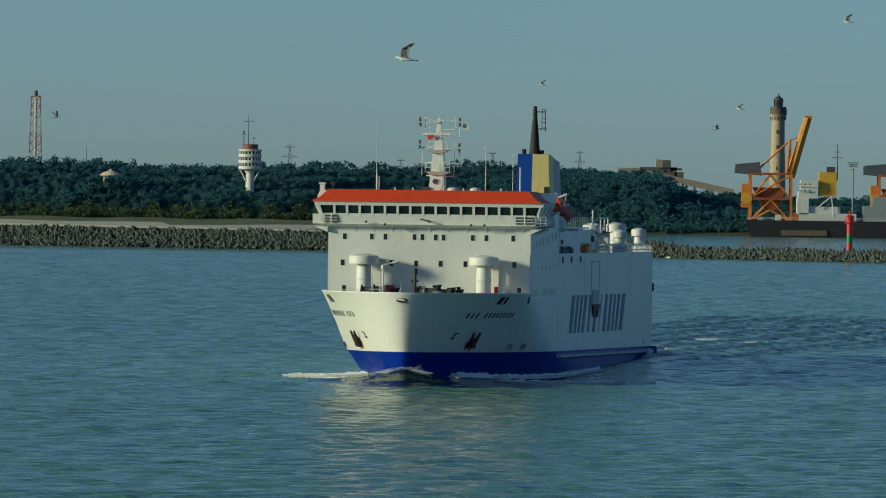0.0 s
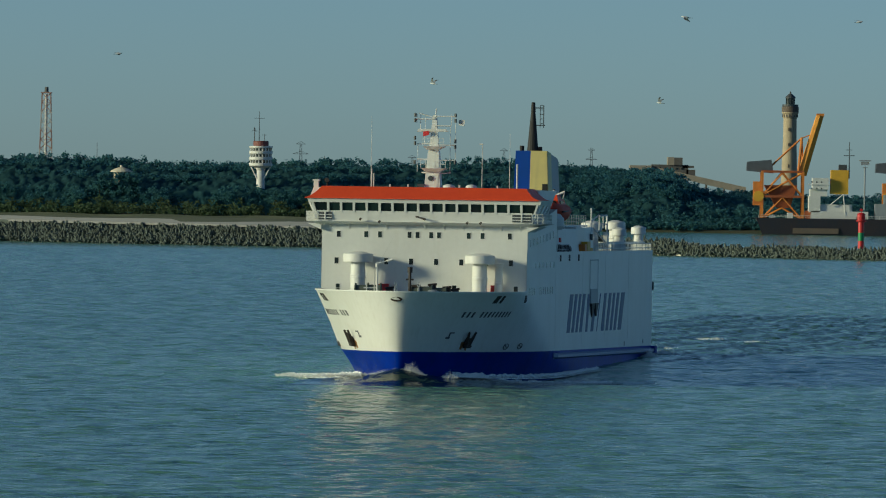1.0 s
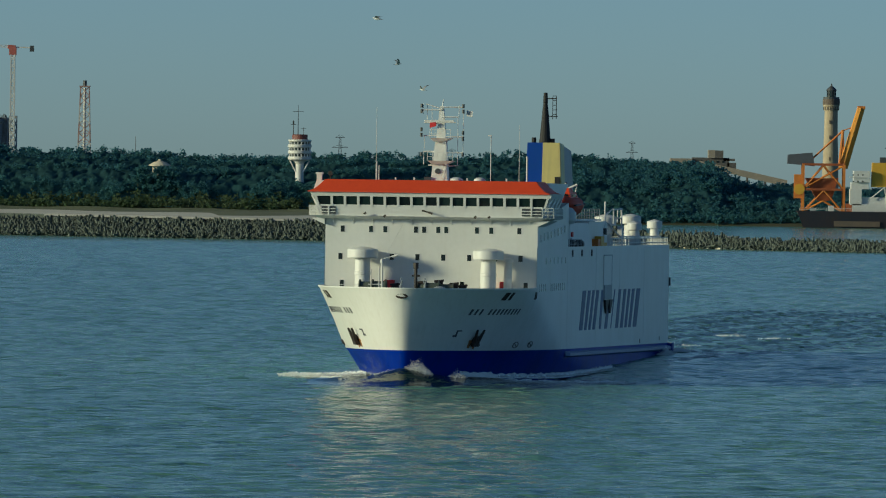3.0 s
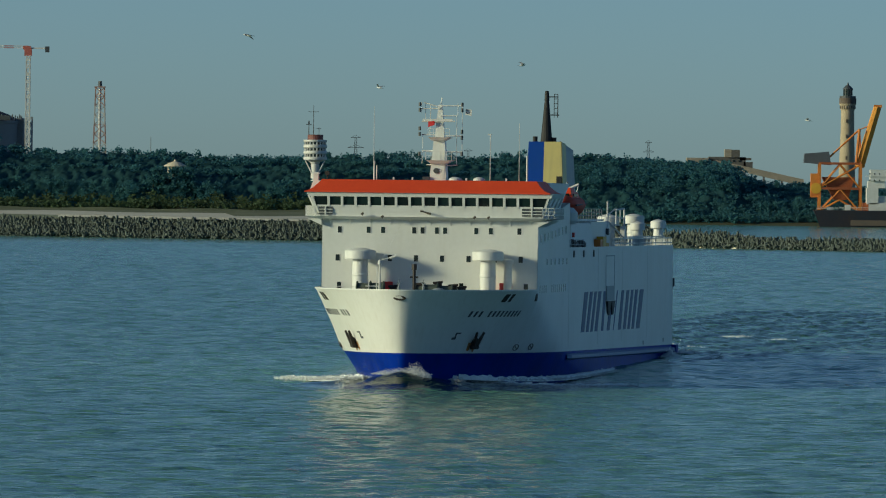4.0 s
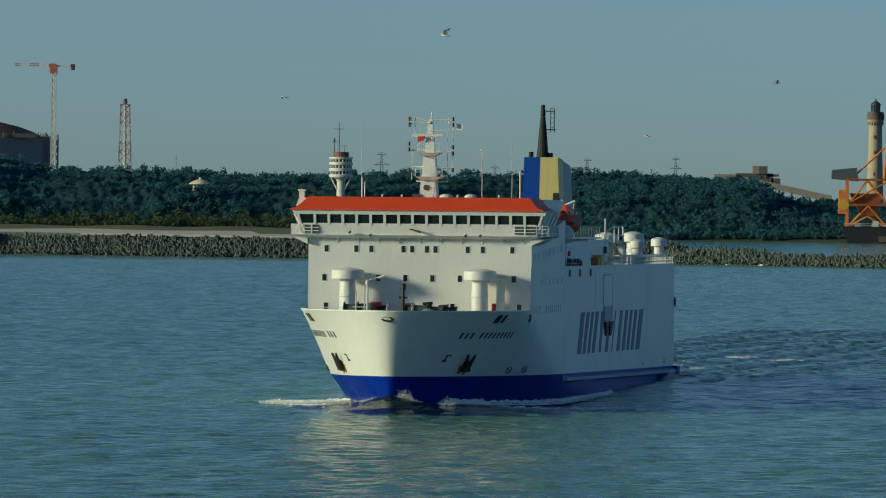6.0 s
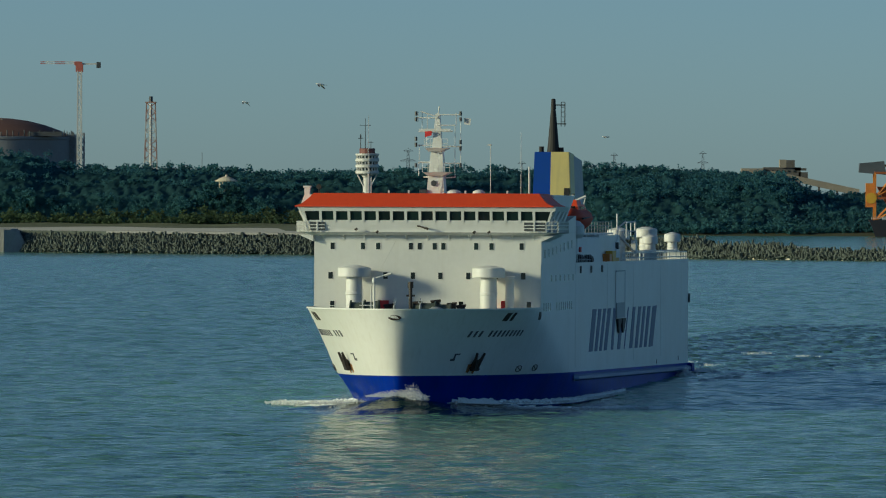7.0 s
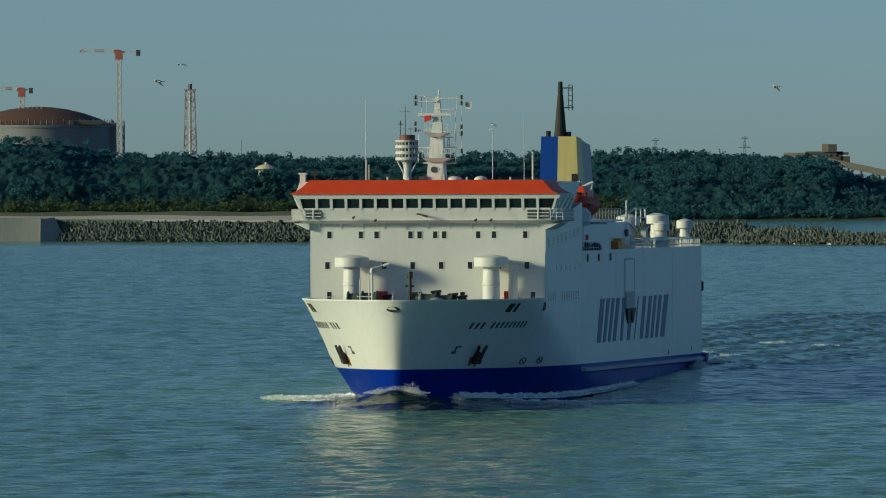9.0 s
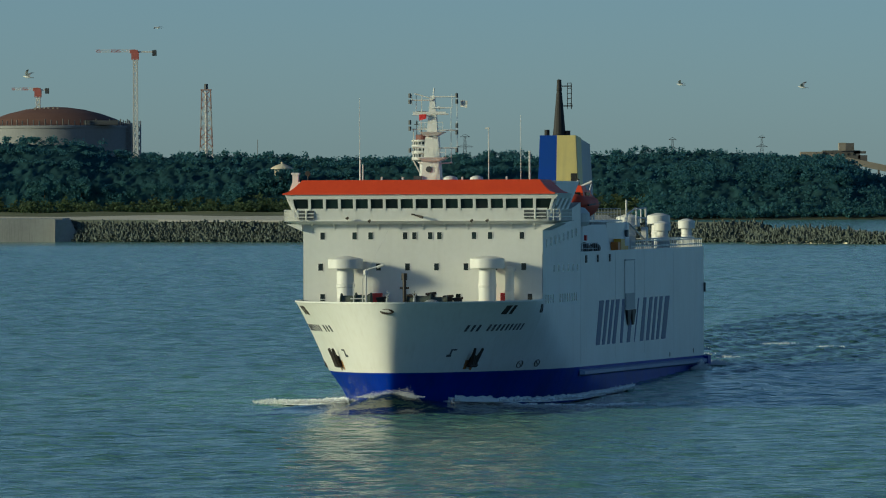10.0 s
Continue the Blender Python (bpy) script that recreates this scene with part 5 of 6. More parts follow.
def foam_line(rows, seed, count, drop=0.04):
    """Loose foam scattered along a line of (x, y, z, half width)."""
    rng = random.Random(seed)
    f = Form()
    for i in range(count):
        k = rng.randrange(len(rows) - 1)
        u = rng.random()
        x, y, z, w = [p + (q - p) * u for p, q in zip(rows[k], rows[k + 1])]
        s = drop * rng.uniform(0.5, 1.6)
        c = Vector((x + rng.gauss(0, w * 0.6), y + rng.gauss(0, w * 0.6), z + abs(rng.gauss(0, 0.08)) * (0.4 + w) - 0.03))
        t = Euler((rng.uniform(0, 6.3), rng.uniform(0, 6.3), rng.uniform(0, 6.3))).to_matrix()
        f.add([t @ Vector(q) * s + c for q in ((1, 0, -0.5), (-0.7, 0.9, -0.5), (-0.6, -0.8, -0.4), (0, 0.1, 1.1))], [(0, 1, 2), (0, 1, 3), (1, 2, 3), (2, 0, 3)])
    return f


def bow_wave():
    root = thing("bow_wave", "white foaming bow wave round the ferry's stem", "wave")
    # smooth hump of water pushed ahead of the stem, and the calm slick beside the hull
    f, v = Form(), []
    nx, ny = 120, 90
    for i in range(nx + 1):
        for j in range(ny + 1):
            x, y = -62 + 94 * i / nx, -15 + 38 * j / ny
            swell = 0.95 * math.exp(-((x - 20.3) / 2.8) ** 2 - ((y - 0.7) / 4.6) ** 2) + 0.75 * math.exp(-((x - (19 - abs(y) * 0.55)) / 2.2) ** 2 - (y / 9.0) ** 2)
            reach = min((x + 62) / 30, (31 - x) / 5, (y + 14) / 5, (22 - 0.10 * max(0.0, -x) - y) / 5) + 0.5 * noise.noise(Vector((x * 0.3, y * 0.5, 4)))
            edge = min(1.0, max(0.0, reach))
            if i in (0, nx) or j in (0, ny):
                edge = 0.0
            v.append((x, y, SEA_LEVEL - 0.34 + (0.42 + swell) * edge + 0.05 * noise.noise(Vector((x * 0.6, y * 0.6, 0)))))
    f.add(v, [(i * (ny + 1) + j, (i + 1) * (ny + 1) + j, (i + 1) * (ny + 1) + j + 1, i * (ny + 1) + j + 1) for i in range(nx) for j in range(ny)])
    part("crest", f, DARKENED_CREST_WATER, root, "smooth dark green bow wave crest and slick, darkened for the hull's reflection", smooth=True)
    part("foam_streak", ribbon([(17.4, -3.9, 0.25, 0.1), (14.0, -5.6, 0.08, 0.4), (9.5, -8.2, -0.22, 0.5), (3.5, -11.4, -0.42, 0.42), (-3.0, -13.4, -0.58, 0.22), (-6.0, -14.6, -0.62, 0.1)], 2, 0.30), FOAM, root, "bright white breaking foam", smooth=True)
    part("foam_streak", ribbon([(15.6, 4.6, 0.30, 0.15), (13.2, 6.4, -0.05, 0.3), (11.0, 9.0, -0.3, 0.28), (9.6, 11.8, -0.45, 0.15)], 5, 0.22), FOAM, root, smooth=True)
    part("foam_streak", ribbon([(9.2, 12.2, -0.42, 0.2), (8.2, 14.5, -0.5, 0.25), (6.6, 17.5, -0.5, 0.3), (3.5, 20.5, -0.52, 0.1)], 8, 0.2), FOAM, root, smooth=True)
    part("foam_streak", ribbon([(4.5, 21.5, -0.5, 0.1), (1.5, 23.0, -0.52, 0.2), (-2.0, 24.2, -0.55, 0.05)], 18, 0.16), FOAM, root, smooth=True)
    part("foam_streak", ribbon([(15.8, 5.2, 0.30, 0.15), (12.0, 8.4, 0.10, 0.45), (4, 11.4, -0.1, 0.55), (-8, 12.6, -0.25, 0.5), (-24, 13.0, -0.34, 0.35), (-48, 13.2, -0.42, 0.12)], 28, 0.30), FOAM, root, smooth=True)
    for at, size, n, s in (((-118, 11.6, -0.6), (3.0, 0.9, 0.7), 2200, 31), ((-133, 11.6, -0.6), (5.0, 1.4, 0.5), 2600, 33)):
        tagged(part("stern_foam", splash(at, size, n, s, 0.07), FOAM, root, "patch of white foam at the stern"), kind="stuff")
    for rows, seed, count in (([(17.5, -3.8, 0.3, 0.5), (12.0, -6.8, 0.0, 0.9), (6.0, -10.0, -0.3, 1.2), (-1.0, -13.4, -0.5, 1.1), (-6.0, -15.2, -0.55, 0.6)], 71, 4500),
                              ([(15.6, 4.6, 0.2, 0.3), (12.5, 7.0, -0.1, 0.5), (10.2, 10.5, -0.4, 0.5), (8.4, 14.5, -0.52, 0.5), (5.6, 19.0, -0.55, 0.5), (0.0, 23.6, -0.58, 0.3)], 72, 5000),
                              ([(12.0, 8.6, 0.15, 0.3), (4, 11.6, -0.05, 0.4), (-8, 12.8, -0.2, 0.4), (-24, 13.2, -0.3, 0.3), (-48, 13.4, -0.4, 0.2)], 73, 3000)):
        tagged(part("loose_foam", foam_line(rows, seed, count, 0.08), SPRAY, root, "loose white foam along the bow wave"), kind="stuff")
    spray = []
    for c, size, n, seed, quad, lb in (((19.7, 1.4, 0.55), (0.9, 1.7, 1.8), 2300, 4, 0.15, "white burst of spray at the stem"),
                                       ((19.5, 0.1, 0.70), (0.8, 3.0, 0.85), 2000, 14, 0.14, "white lip of spray over the crest"),
                                       ((17.0, -3.4, -0.3), (1.4, 2.6, 3.2), 1500, 6, 0.17, "thin veil of spray thrown up by the bow"),
                                       ((15.8, 5.0, 0.0), (1.2, 1.0, 1.0), 900, 9, 0.13, "low spray along the bow"),
                                       ((15.0, -5.8, -0.2), (1.5, 2.6, 2.6), 1500, 11, 0.17, "thin spray beside the bow")):
        spray.append(tagged(part("spray", cloud(c, size, n, seed, quad), VEIL if quad > 0.16 else SPRAY, root, lb), kind="stuff"))
    return root, spray


# body colour set near black to deepen the hull's dark reflection in the slick
DARKENED_CREST_WATER = water_material("darkened_crest_water", 0.06, ((0.6, 0.02, 1.3), (1.8, 0.09, 1.7)), (0.010, 0.026, 0.020))
WAVE, SPRAYS = bow_wave()


def wake():
    """Churned water astern and the steep waves that spread to port."""
    xs, ys = np.arange(-520, -40, 0.62), np.arange(-16, 92, 0.55)
    X, Y = np.meshgrid(xs, ys)
    back = -40 - X
    outer = 13 + 0.19 * back
    inner = np.where(X > -127, 11.2 + 0.02 * back, -12.0)
    env = np.clip((Y - inner) / 2.5, 0, 1) * np.clip((outer - Y) / 9, 0, 1) * np.clip((X + 520) / 120, 0, 1) * np.clip(back / 25, 0, 1)
    Z = wave_field(X, Y, wave_set(60, 1.5, 5.5, 0.0085, 11))
    Z += 0.13 * np.sin(2 * math.pi * (Y - 0.10 * back) / 8.5 + 0.6 * np.sin(X * 0.06)) * np.clip((outer - Y) / 20, 0, 1)
    H = SEA_LEVEL - 0.40 + env * (0.42 + 0.75 * Z)
    v = np.stack([X, Y, H], -1).reshape(-1, 3)
    n = len(xs)
    i, j = np.meshgrid(np.arange(n - 1), np.arange(len(ys) - 1))
    q = (j * n + i).ravel()
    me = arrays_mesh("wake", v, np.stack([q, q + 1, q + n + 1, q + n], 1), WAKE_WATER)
    me.shade_smooth()
    root = thing("wake", "dark choppy wake with short steep waves behind the ferry", "wake")
    ob = new("churned_water", me)
    ob.parent = root
    rng = random.Random(21)
    for k in range(14):
        x = rng.uniform(-230, -130)
        y = rng.uniform(0, 14 + 0.10 * (-127 - x))
        tagged(part("foam_fleck", splash((x, y, SEA_LEVEL - 0.05), (5.0, 2.2, 0.22), 420, 60 + k, 0.06), FOAM, root), kind="stuff")
    return root


WAKE = wake()


# ---------------------------------------------------------------- far shore: towers, tank, cranes, buildings
def lattice_tower():
    t = thing("lattice_tower", "tall red and white steel lattice tower above the trees", "tower", at=(-200.5, 3600, 6))
    for k in range(6):
        w = lambda h: 7.4 - 3.2 * h / 55
        part("section", Form().lattice((0, 0, k * 9.1), (0, 0, (k + 1) * 9.1), w(k * 9.1), w((k + 1) * 9.1), 2, 0.16),
             (TOWER_PALE, TOWER_RED)[k % 2], t, ("white", "faded red")[k % 2] + " lattice section")
    part("inner_pipe", Form().rod((0, 0, 0), (0, 0, 54), 0.7, n=8), STEEL_WHITE, t)
    part("top_platform", Form().span((-2.6, -2.6, 54.4), (2.6, 2.6, 55.0)), TOWER_RED, t)
    part("flare_tip", Form().rod((0, 0, 55), (0, 0, 57.6), 1.0, 0.9, 8), STEEL_DARK, t)


TOWER_RED = paint("tower_red", (0.44, 0.28, 0.24), 0.6, second=(0.38, 0.26, 0.22), scale=0.5, amount=0.7)


def radar_tower():
    t = thing("control_tower", "white round harbour control tower with ringed galleries and aerials", "tower", at=(-88.2, 3338, 2.3))
    part("shaft", Form().turned((0, 0, 0), [(2.3, 0), (2.1, 8), (1.9, 17), (1.9, 21.8), (2.4, 22.8), (4.4, 23.7), (4.4, 24)], 20), STEEL_WHITE, t, "tapering concrete shaft")
    for s in (-1, 1):
        part("strut", Form().rod((s * 1.6, -1.0, 18.0), (s * 4.4, -1.0, 23.4), 0.35, n=6), STEEL_WHITE, t)
    for k in range(3):
        z = 23.6 + k * 2.75
        part("gallery", Form().turned((0, 0, z), [(5.0, 0), (5.3, 0.3), (5.3, 1.35), (5.0, 1.5)], 28), STEEL_WHITE, t, "white ring gallery")
        ring = part("glazed_ring", Form().turned((0, 0, z + 1.4), [(4.6, 0), (4.6, 1.4)], 28), GLASS_GREEN, t)
        for i in range(18):
            a = 2 * math.pi * i / 18
            part("window_post", Form().box((4.65 * math.cos(a), 4.65 * math.sin(a), z + 2.0), (0.55, 0.55, 1.4)), STEEL_WHITE, ring)
    part("roof_ring", Form().turned((0, 0, 31.8), [(5.1, 0), (5.3, 0.3), (5.3, 0.9), (4.4, 1.0)], 28), STEEL_WHITE, t)
    part("upper_cabin", Form().turned((0, 0, 32.7), [(3.5, 0), (3.5, 2.2), (3.2, 2.4)], 20), CABIN_RED, t, "dark red upper cabin")
    part("main_aerial", Form().rod((-0.9, 0, 35), (-0.9, 0, 48.5), 0.22, 0.1).rod((-3.4, 0, 45.4), (1.6, 0, 45.4), 0.1), STEEL_DARK, t)
    part("side_aerial", Form().rod((-3.0, 0, 34), (-3.0, 0, 41.5), 0.22, 0.14).rod((-4.2, 0, 39.6), (-1.8, 0, 39.6), 0.14).box((-3, 0, 40.4), (0.7, 0.5, 1.2)), STEEL_DARK, t)
    part("short_aerial", Form().rod((1.6, 0, 34), (1.6, 0, 38.4), 0.12).rod((0.4, 0, 37.8), (2.6, 0, 37.8), 0.1), STEEL_DARK, t)


CABIN_RED = paint("cabin_red", (0.20, 0.07, 0.06), 0.6, second=(0.14, 0.06, 0.05), scale=0.5, amount=0.7)
TOWER_PALE = paint("tower_pale", (0.60, 0.57, 0.54), 0.6, second=(0.46, 0.44, 0.42), scale=0.5, amount=0.7)
CRANE_YELLOW = paint("crane_yellow", (0.86, 0.40, 0.035), 0.5, second=(0.66, 0.27, 0.03), scale=0.3, amount=0.8)
CARGO_HULL = paint("cargo_hull", (0.018, 0.026, 0.045), 0.5, second=(0.05, 0.03, 0.03), scale=0.1, amount=0.7, streak=(0.06, 0.04, 0.03), streak_amount=0.4)
MACHINE_GREY = paint("machine_grey", (0.11, 0.13, 0.16), 0.6, second=(0.08, 0.08, 0.09), scale=0.3, amount=0.8)


def domed_house():
    t = thing("pavilion", "pale low pavilion with a shallow roof above the trees", "house", at=(-151.7, 3345, 4.2))
    part("wall", Form().turned((0, 0, 0), [(3.4, 0), (3.4, 18.2)], 16), SILO, t)
    part("roof", Form().turned((0, 0, 18.2), [(5.2, -0.1), (5.2, 0.2), (2.9, 1.5), (1.0, 2.1), (0.6, 2.3), (0.6, 2.9), (0.1, 3.0)], 16), ROOF_PALE, t, "pale cream shallow roof")


ROOF_PALE = paint("pale_roof", (0.76, 0.68, 0.50), 0.6, second=(0.62, 0.55, 0.42), scale=0.3, amount=0.7)


def pylon(x, y, top, w, base=6):
    t = thing("power_pylon", "thin grey steel power pylon behind the wood", "pylon", "power pylons", at=(x, y, base))
    h = top - base
    part("frame", Form().lattice((0, 0, 0), (0, 0, h), 3.2, 0.8, 9, 0.07), STEEL_DARK, t)
    for k, s in ((0.99, 0.6), (0.84, 1.0), (0.71, 0.8)):
        part("cross_arm", Form().rod((-w * s, 0, h * k), (w * s, 0, h * k), 0.16, n=4).rod((-w * s, 0, h * k), (0, 0, h * k + 1.2), 0.1, n=4).rod((w * s, 0, h * k), (0, 0, h * k + 1.2), 0.1, n=4), STEEL_DARK, t)
    return t


def lighthouse():
    t = thing("lighthouse", "tall round lighthouse of pale yellow brick with a dark lantern", "lighthouse", at=(155.2, 3420, 0))
    part("base_house", Form().span((-9, -6, 2), (9, 8, 14)), BRICK_PALE, t)
    part("shaft", Form().turned((0, 0, 2), [(4.3, 0), (4.0, 12), (3.6, 26), (3.15, 40), (3.05, 50.6)], 28), BRICK_PALE, t, "round pale brick shaft")
    part("corbel", Form().turned((0, 0, 52.0), [(3.1, 0), (3.5, 0.8), (3.5, 2.0), (3.9, 2.6), (3.9, 3.0)], 28), BRICK_PALE, t)
    for i in range(18):
        a = 2 * math.pi * i / 18
        part("arch_window", Form().box((3.42 * math.cos(a), 3.42 * math.sin(a), 53.3), (0.5, 0.5, 1.3), Euler((0, 0, a)).to_matrix()), BRICK_DARK, t)
    for x, z in ((-0.6, 30), (-0.6, 40), (-0.6, 47)):
        part("slit_window", Form().box((x, -3.2, z), (0.6, 0.9, 1.6)), BRICK_DARK, t)
    part("gallery_wall", Form().turned((0, 0, 55.0), [(3.9, 0), (3.95, 0.1), (3.95, 2.6), (3.6, 2.7)], 28), BRICK_DARK, t, "dark brick gallery")
    part("gallery_rail", Form().turned((0, 0, 57.7), [(3.7, 0), (3.75, 0.9), (3.6, 0.9)], 20), STEEL_DARK, t)
    lamp = part("lantern", Form().turned((0, 0, 57.6), [(2.2, 0), (2.2, 1.4), (2.0, 1.5), (2.0, 4.0), (2.3, 4.1)], 16), GLASS_GREEN, t, "glazed lantern room")
    for i in range(12):
        a = 2 * math.pi * i / 12
        part("glazing_bar", Form().rod((2.05 * math.cos(a), 2.05 * math.sin(a), 59), (2.05 * math.cos(a), 2.05 * math.sin(a), 61.7), 0.14, n=4), STEEL_DARK, lamp)
    part("cupola", Form().turned((0, 0, 61.6), [(2.5, 0), (2.3, 0.5), (1.3, 1.5), (0.45, 2.1), (0.4, 2.6), (0.1, 3.3)], 16), STEEL_DARK, t, "dark domed lantern roof")


def unloader(x, y, boom):
    """A harbour ore unloader on a braced portal."""
    t = thing("quay_crane", "orange braced quay crane with grey machinery house and raised boom", "crane", "quay cranes", at=(x, y, 2))
    legs = [(-6.5, -6), (11.5, -6), (-6.5, 6), (11.5, 6)]
    for lx, ly in legs:
        part("leg", Form().box((lx, ly, 12.5), (1.0, 1.0, 25)), CRANE_ORANGE, t)
    for ly in (-6, 6):
        for z in (3.5, 14, 25):
            part("beam", Form().box((2.5, ly, z), (18.6, 0.9, 1.0)), CRANE_RUST, t)
        for x0, x1, z0, z1 in ((-6.5, 2.5, 14, 24.6), (2.5, 11.5, 24.6, 14), (-6.5, 2.5, 3.8, 13.6), (2.5, 11.5, 13.6, 3.8), (-6.5, 11.5, 14.3, 24.6), (11.5, 2.5, 4, 9), (-6.5, 2.5, 4, 9)):
            part("brace", Form().rod((x0, ly, z0), (x1, ly, z1), 0.32, n=6), CRANE_ORANGE, t)
    for lx in (-6.5, 11.5):
        for z in (3.5, 25):
            part("beam", Form().box((lx, 0, z), (0.9, 11.6, 1.0)), CRANE_RUST, t)
    part("hopper", Form().prism([(0, -4, 9), (6, -4, 9), (6, 4, 9), (0, 4, 9)], [(-5.5, -5, 19), (9, -5, 19), (9, 5, 19), (-5.5, 5, 19)]), CRANE_RUST, t, "rust orange hopper")
    part("machinery_house", Form().prism([(-13.5, -4, 25.2), (-1.5, -4, 24.2), (-1.5, 4, 24.2), (-13.5, 4, 25.2)],
                                         [(-13.2, -4, 29.2), (-2.5, -4, 30.2), (-2.5, 4, 30.2), (-13.2, 4, 29.2)]), MACHINE_GREY, t, "weathered grey machinery house")
    part("cable_drum", Form().rod((-8.2, -6.6, 14), (-8.2, -5.6, 14), 2.4, n=14), YELLOW_PAINT, t, "round yellow cable drum")
    part("side_cabin", Form().span((-10.5, -6, 10.0), (-6.8, -2, 20.5)), CRANE_ORANGE, t)
    if boom:
        p, q = Vector((10.5, 0, 24)), Vector((18.2, 0, 50.5))
        part("boom", Form().rod((10.6, -0.4, 23.5), (18.4, -0.4, 50.2), 1.75, 1.35, 6).rod((11.8, 1.2, 23.5), (19.4, 1.2, 50.2), 1.5, 1.2, 6), CRANE_YELLOW, t, "raised orange-yellow boom")
        part("boom_head", Form().box((18.9, 0, 50.4), (3.4, 2.6, 1.2)), CRANE_ORANGE, t)
        part("a_frame", Form().rod((9.5, -2, 25), (10.8, -2, 40), 0.6, n=6).rod((11.5, 2, 25), (10.8, 2, 40), 0.6, n=6).rod((10.8, -2.4, 40), (10.8, 2.4, 40), 0.5, n=6), CRANE_ORANGE, t)
        part("back_stay", Form().rod((-4, 0, 26), (10.8, 0, 40), 0.45, n=6), CRANE_ORANGE, t, "orange back stay")
        part("forestay", Form().rod((10.8, 0, 40), (16, 0, 42), 0.25, n=6), CRANE_ORANGE, t)
    return t


def cargo_ship():
    t = thing("cargo_ship", "moored cargo ship with dark hull, white house and yellow funnel", "ship", at=(168, 3225, SEA_LEVEL))
    part("hull", Form().prism([(-33, -6, -1), (60, -6, -1), (60, 6, -1), (-31, 6, -1)], [(-36, -7, 7.2), (60, -7, 7.2), (60, 7, 7.2), (-36, 7, 7.2)]), CARGO_HULL, t, "dark blue black hull")
    part("waterline_band", Form().span((-20, -6.9, 0.6), (0, -6.7, 3.0)), BRICK_DARK, t)
    house = part("house", Form().span((-12, -5, 7), (13, 5, 10.5)).span((-12, -4, 10.5), (6, 5, 13.5)).span((-13, -5, 10), (-8, 5, 17)).span((-12.5, -4, 17), (-5, 5, 20)).span((-11.5, -5, 20), (-4.5, 5, 25)).span((-13.5, -5.4, 22), (-4, -4, 22.4)), STEEL_WHITE, t, "white stepped deckhouse")
    for k in range(2, 4):
        for i in range(3):
            part("port", Form().box((-11.8 + i * 2.1, -5.02, 14.8 + k * 2.8), (0.5, 0.08, 0.6)), GLASS_DARK, house)
    part("funnel", Form().prism([(-3.6, -3, 18), (4.2, -3, 18), (4.2, 3, 18), (-3.6, 3, 18)], [(-3.4, -3, 28.6), (4.2, -3, 28.6), (4.2, 3, 28.6), (-3.4, 3, 28.6)]), YELLOW_PAINT, t, "square yellow funnel")
    part("funnel_top", Form().span((0, -2, 28.6), (3.6, 2, 31)), STEEL_DARK, t)
    part("mast", Form().rod((4.6, 0, 25), (4.6, 0, 41), 0.3, 0.15).rod((2.2, 0, 35), (7, 0, 35), 0.15).rod((3, 0, 37.5), (6, 0, 37.5), 0.12), STEEL_DARK, t)
    part("davit", Form().rod((-4, -5, 13), (2, -5, 18), 0.3).rod((2, -5, 18), (3, -5, 9), 0.25), STEEL_WHITE, t)
    part("deck_structure", Form().span((16, -4, 7), (32, 4, 14)).span((20, -4, 14), (30, 4, 18)), GREY_PAINT, t)
    part("deck_gear", Form().lattice((36, 0, 7), (36, 0, 24), 4, 2, 4, 0.3), GREY_PAINT, t)
    part("rail", railing([(-35, -6.8, 7.2), (59, -6.8, 7.2)], 1.3, 2, 6, 0.1), STEEL_WHITE, t)
    for k in range(9):
        x = -30 + k * 7.7
        part("deck_fitting", Form().span((x, -3, 7.2), (x + 2.4, 1, 8.6 + (k * 37 % 5) * 0.5)), (GREY_PAINT, STEEL_WHITE, CRANE_RUST)[k % 3], t)


def silo_building():
    t = thing("silo_building", "large pale concrete silo with dark upper storey and sloping conveyor", "building", at=(104, 3700, 4))
    part("pale_block", Form().span((-16.5, -6, 0), (-5.5, 8, 26.0)), SILO, t, "pale concrete end block")
    part("pale_step", Form().span((-18.5, -5, 0), (-16.5, 8, 23.5)), SILO, t)
    part("dark_block", Form().span((-5.5, -5, 0), (13, 8, 26.6)), SILO_DARK, t, "dark upper storey")
    part("tower_block", Form().span((2.5, -6, 26.4), (5.8, 5, 30.4)), SILO, t)
    part("tower_block_dark", Form().span((5.8, -6, 26.4), (10, 5, 30.2)), SILO_DARK, t)
    part("side_gantry", Form().span((10, -5, 25), (15.8, 4, 26.2)).span((12, -5, 21), (16.5, 4, 24.2)), SILO_DARK, t)
    part("conveyor", Form().prism([(-2, -9, 22.0), (42, -9, 12.5), (42, -6, 12.5), (-2, -6, 22.0)], [(-2, -9, 25.0), (42, -9, 15.8), (42, -6, 15.8), (-2, -6, 25.0)]), SILO, t, "sloping pale conveyor gallery")
    for k in range(5):
        part("trestle", Form().box((4 + k * 9, -7.5, 9), (1.0, 1.2, 20 - k * 2)), SILO_DARK, t)
    for k in range(6):
        part("window", Form().box((-4 + k * 2.8, -5.05, 24.6), (1.2, 0.2, 1.0)), GLASS_DARK, t)


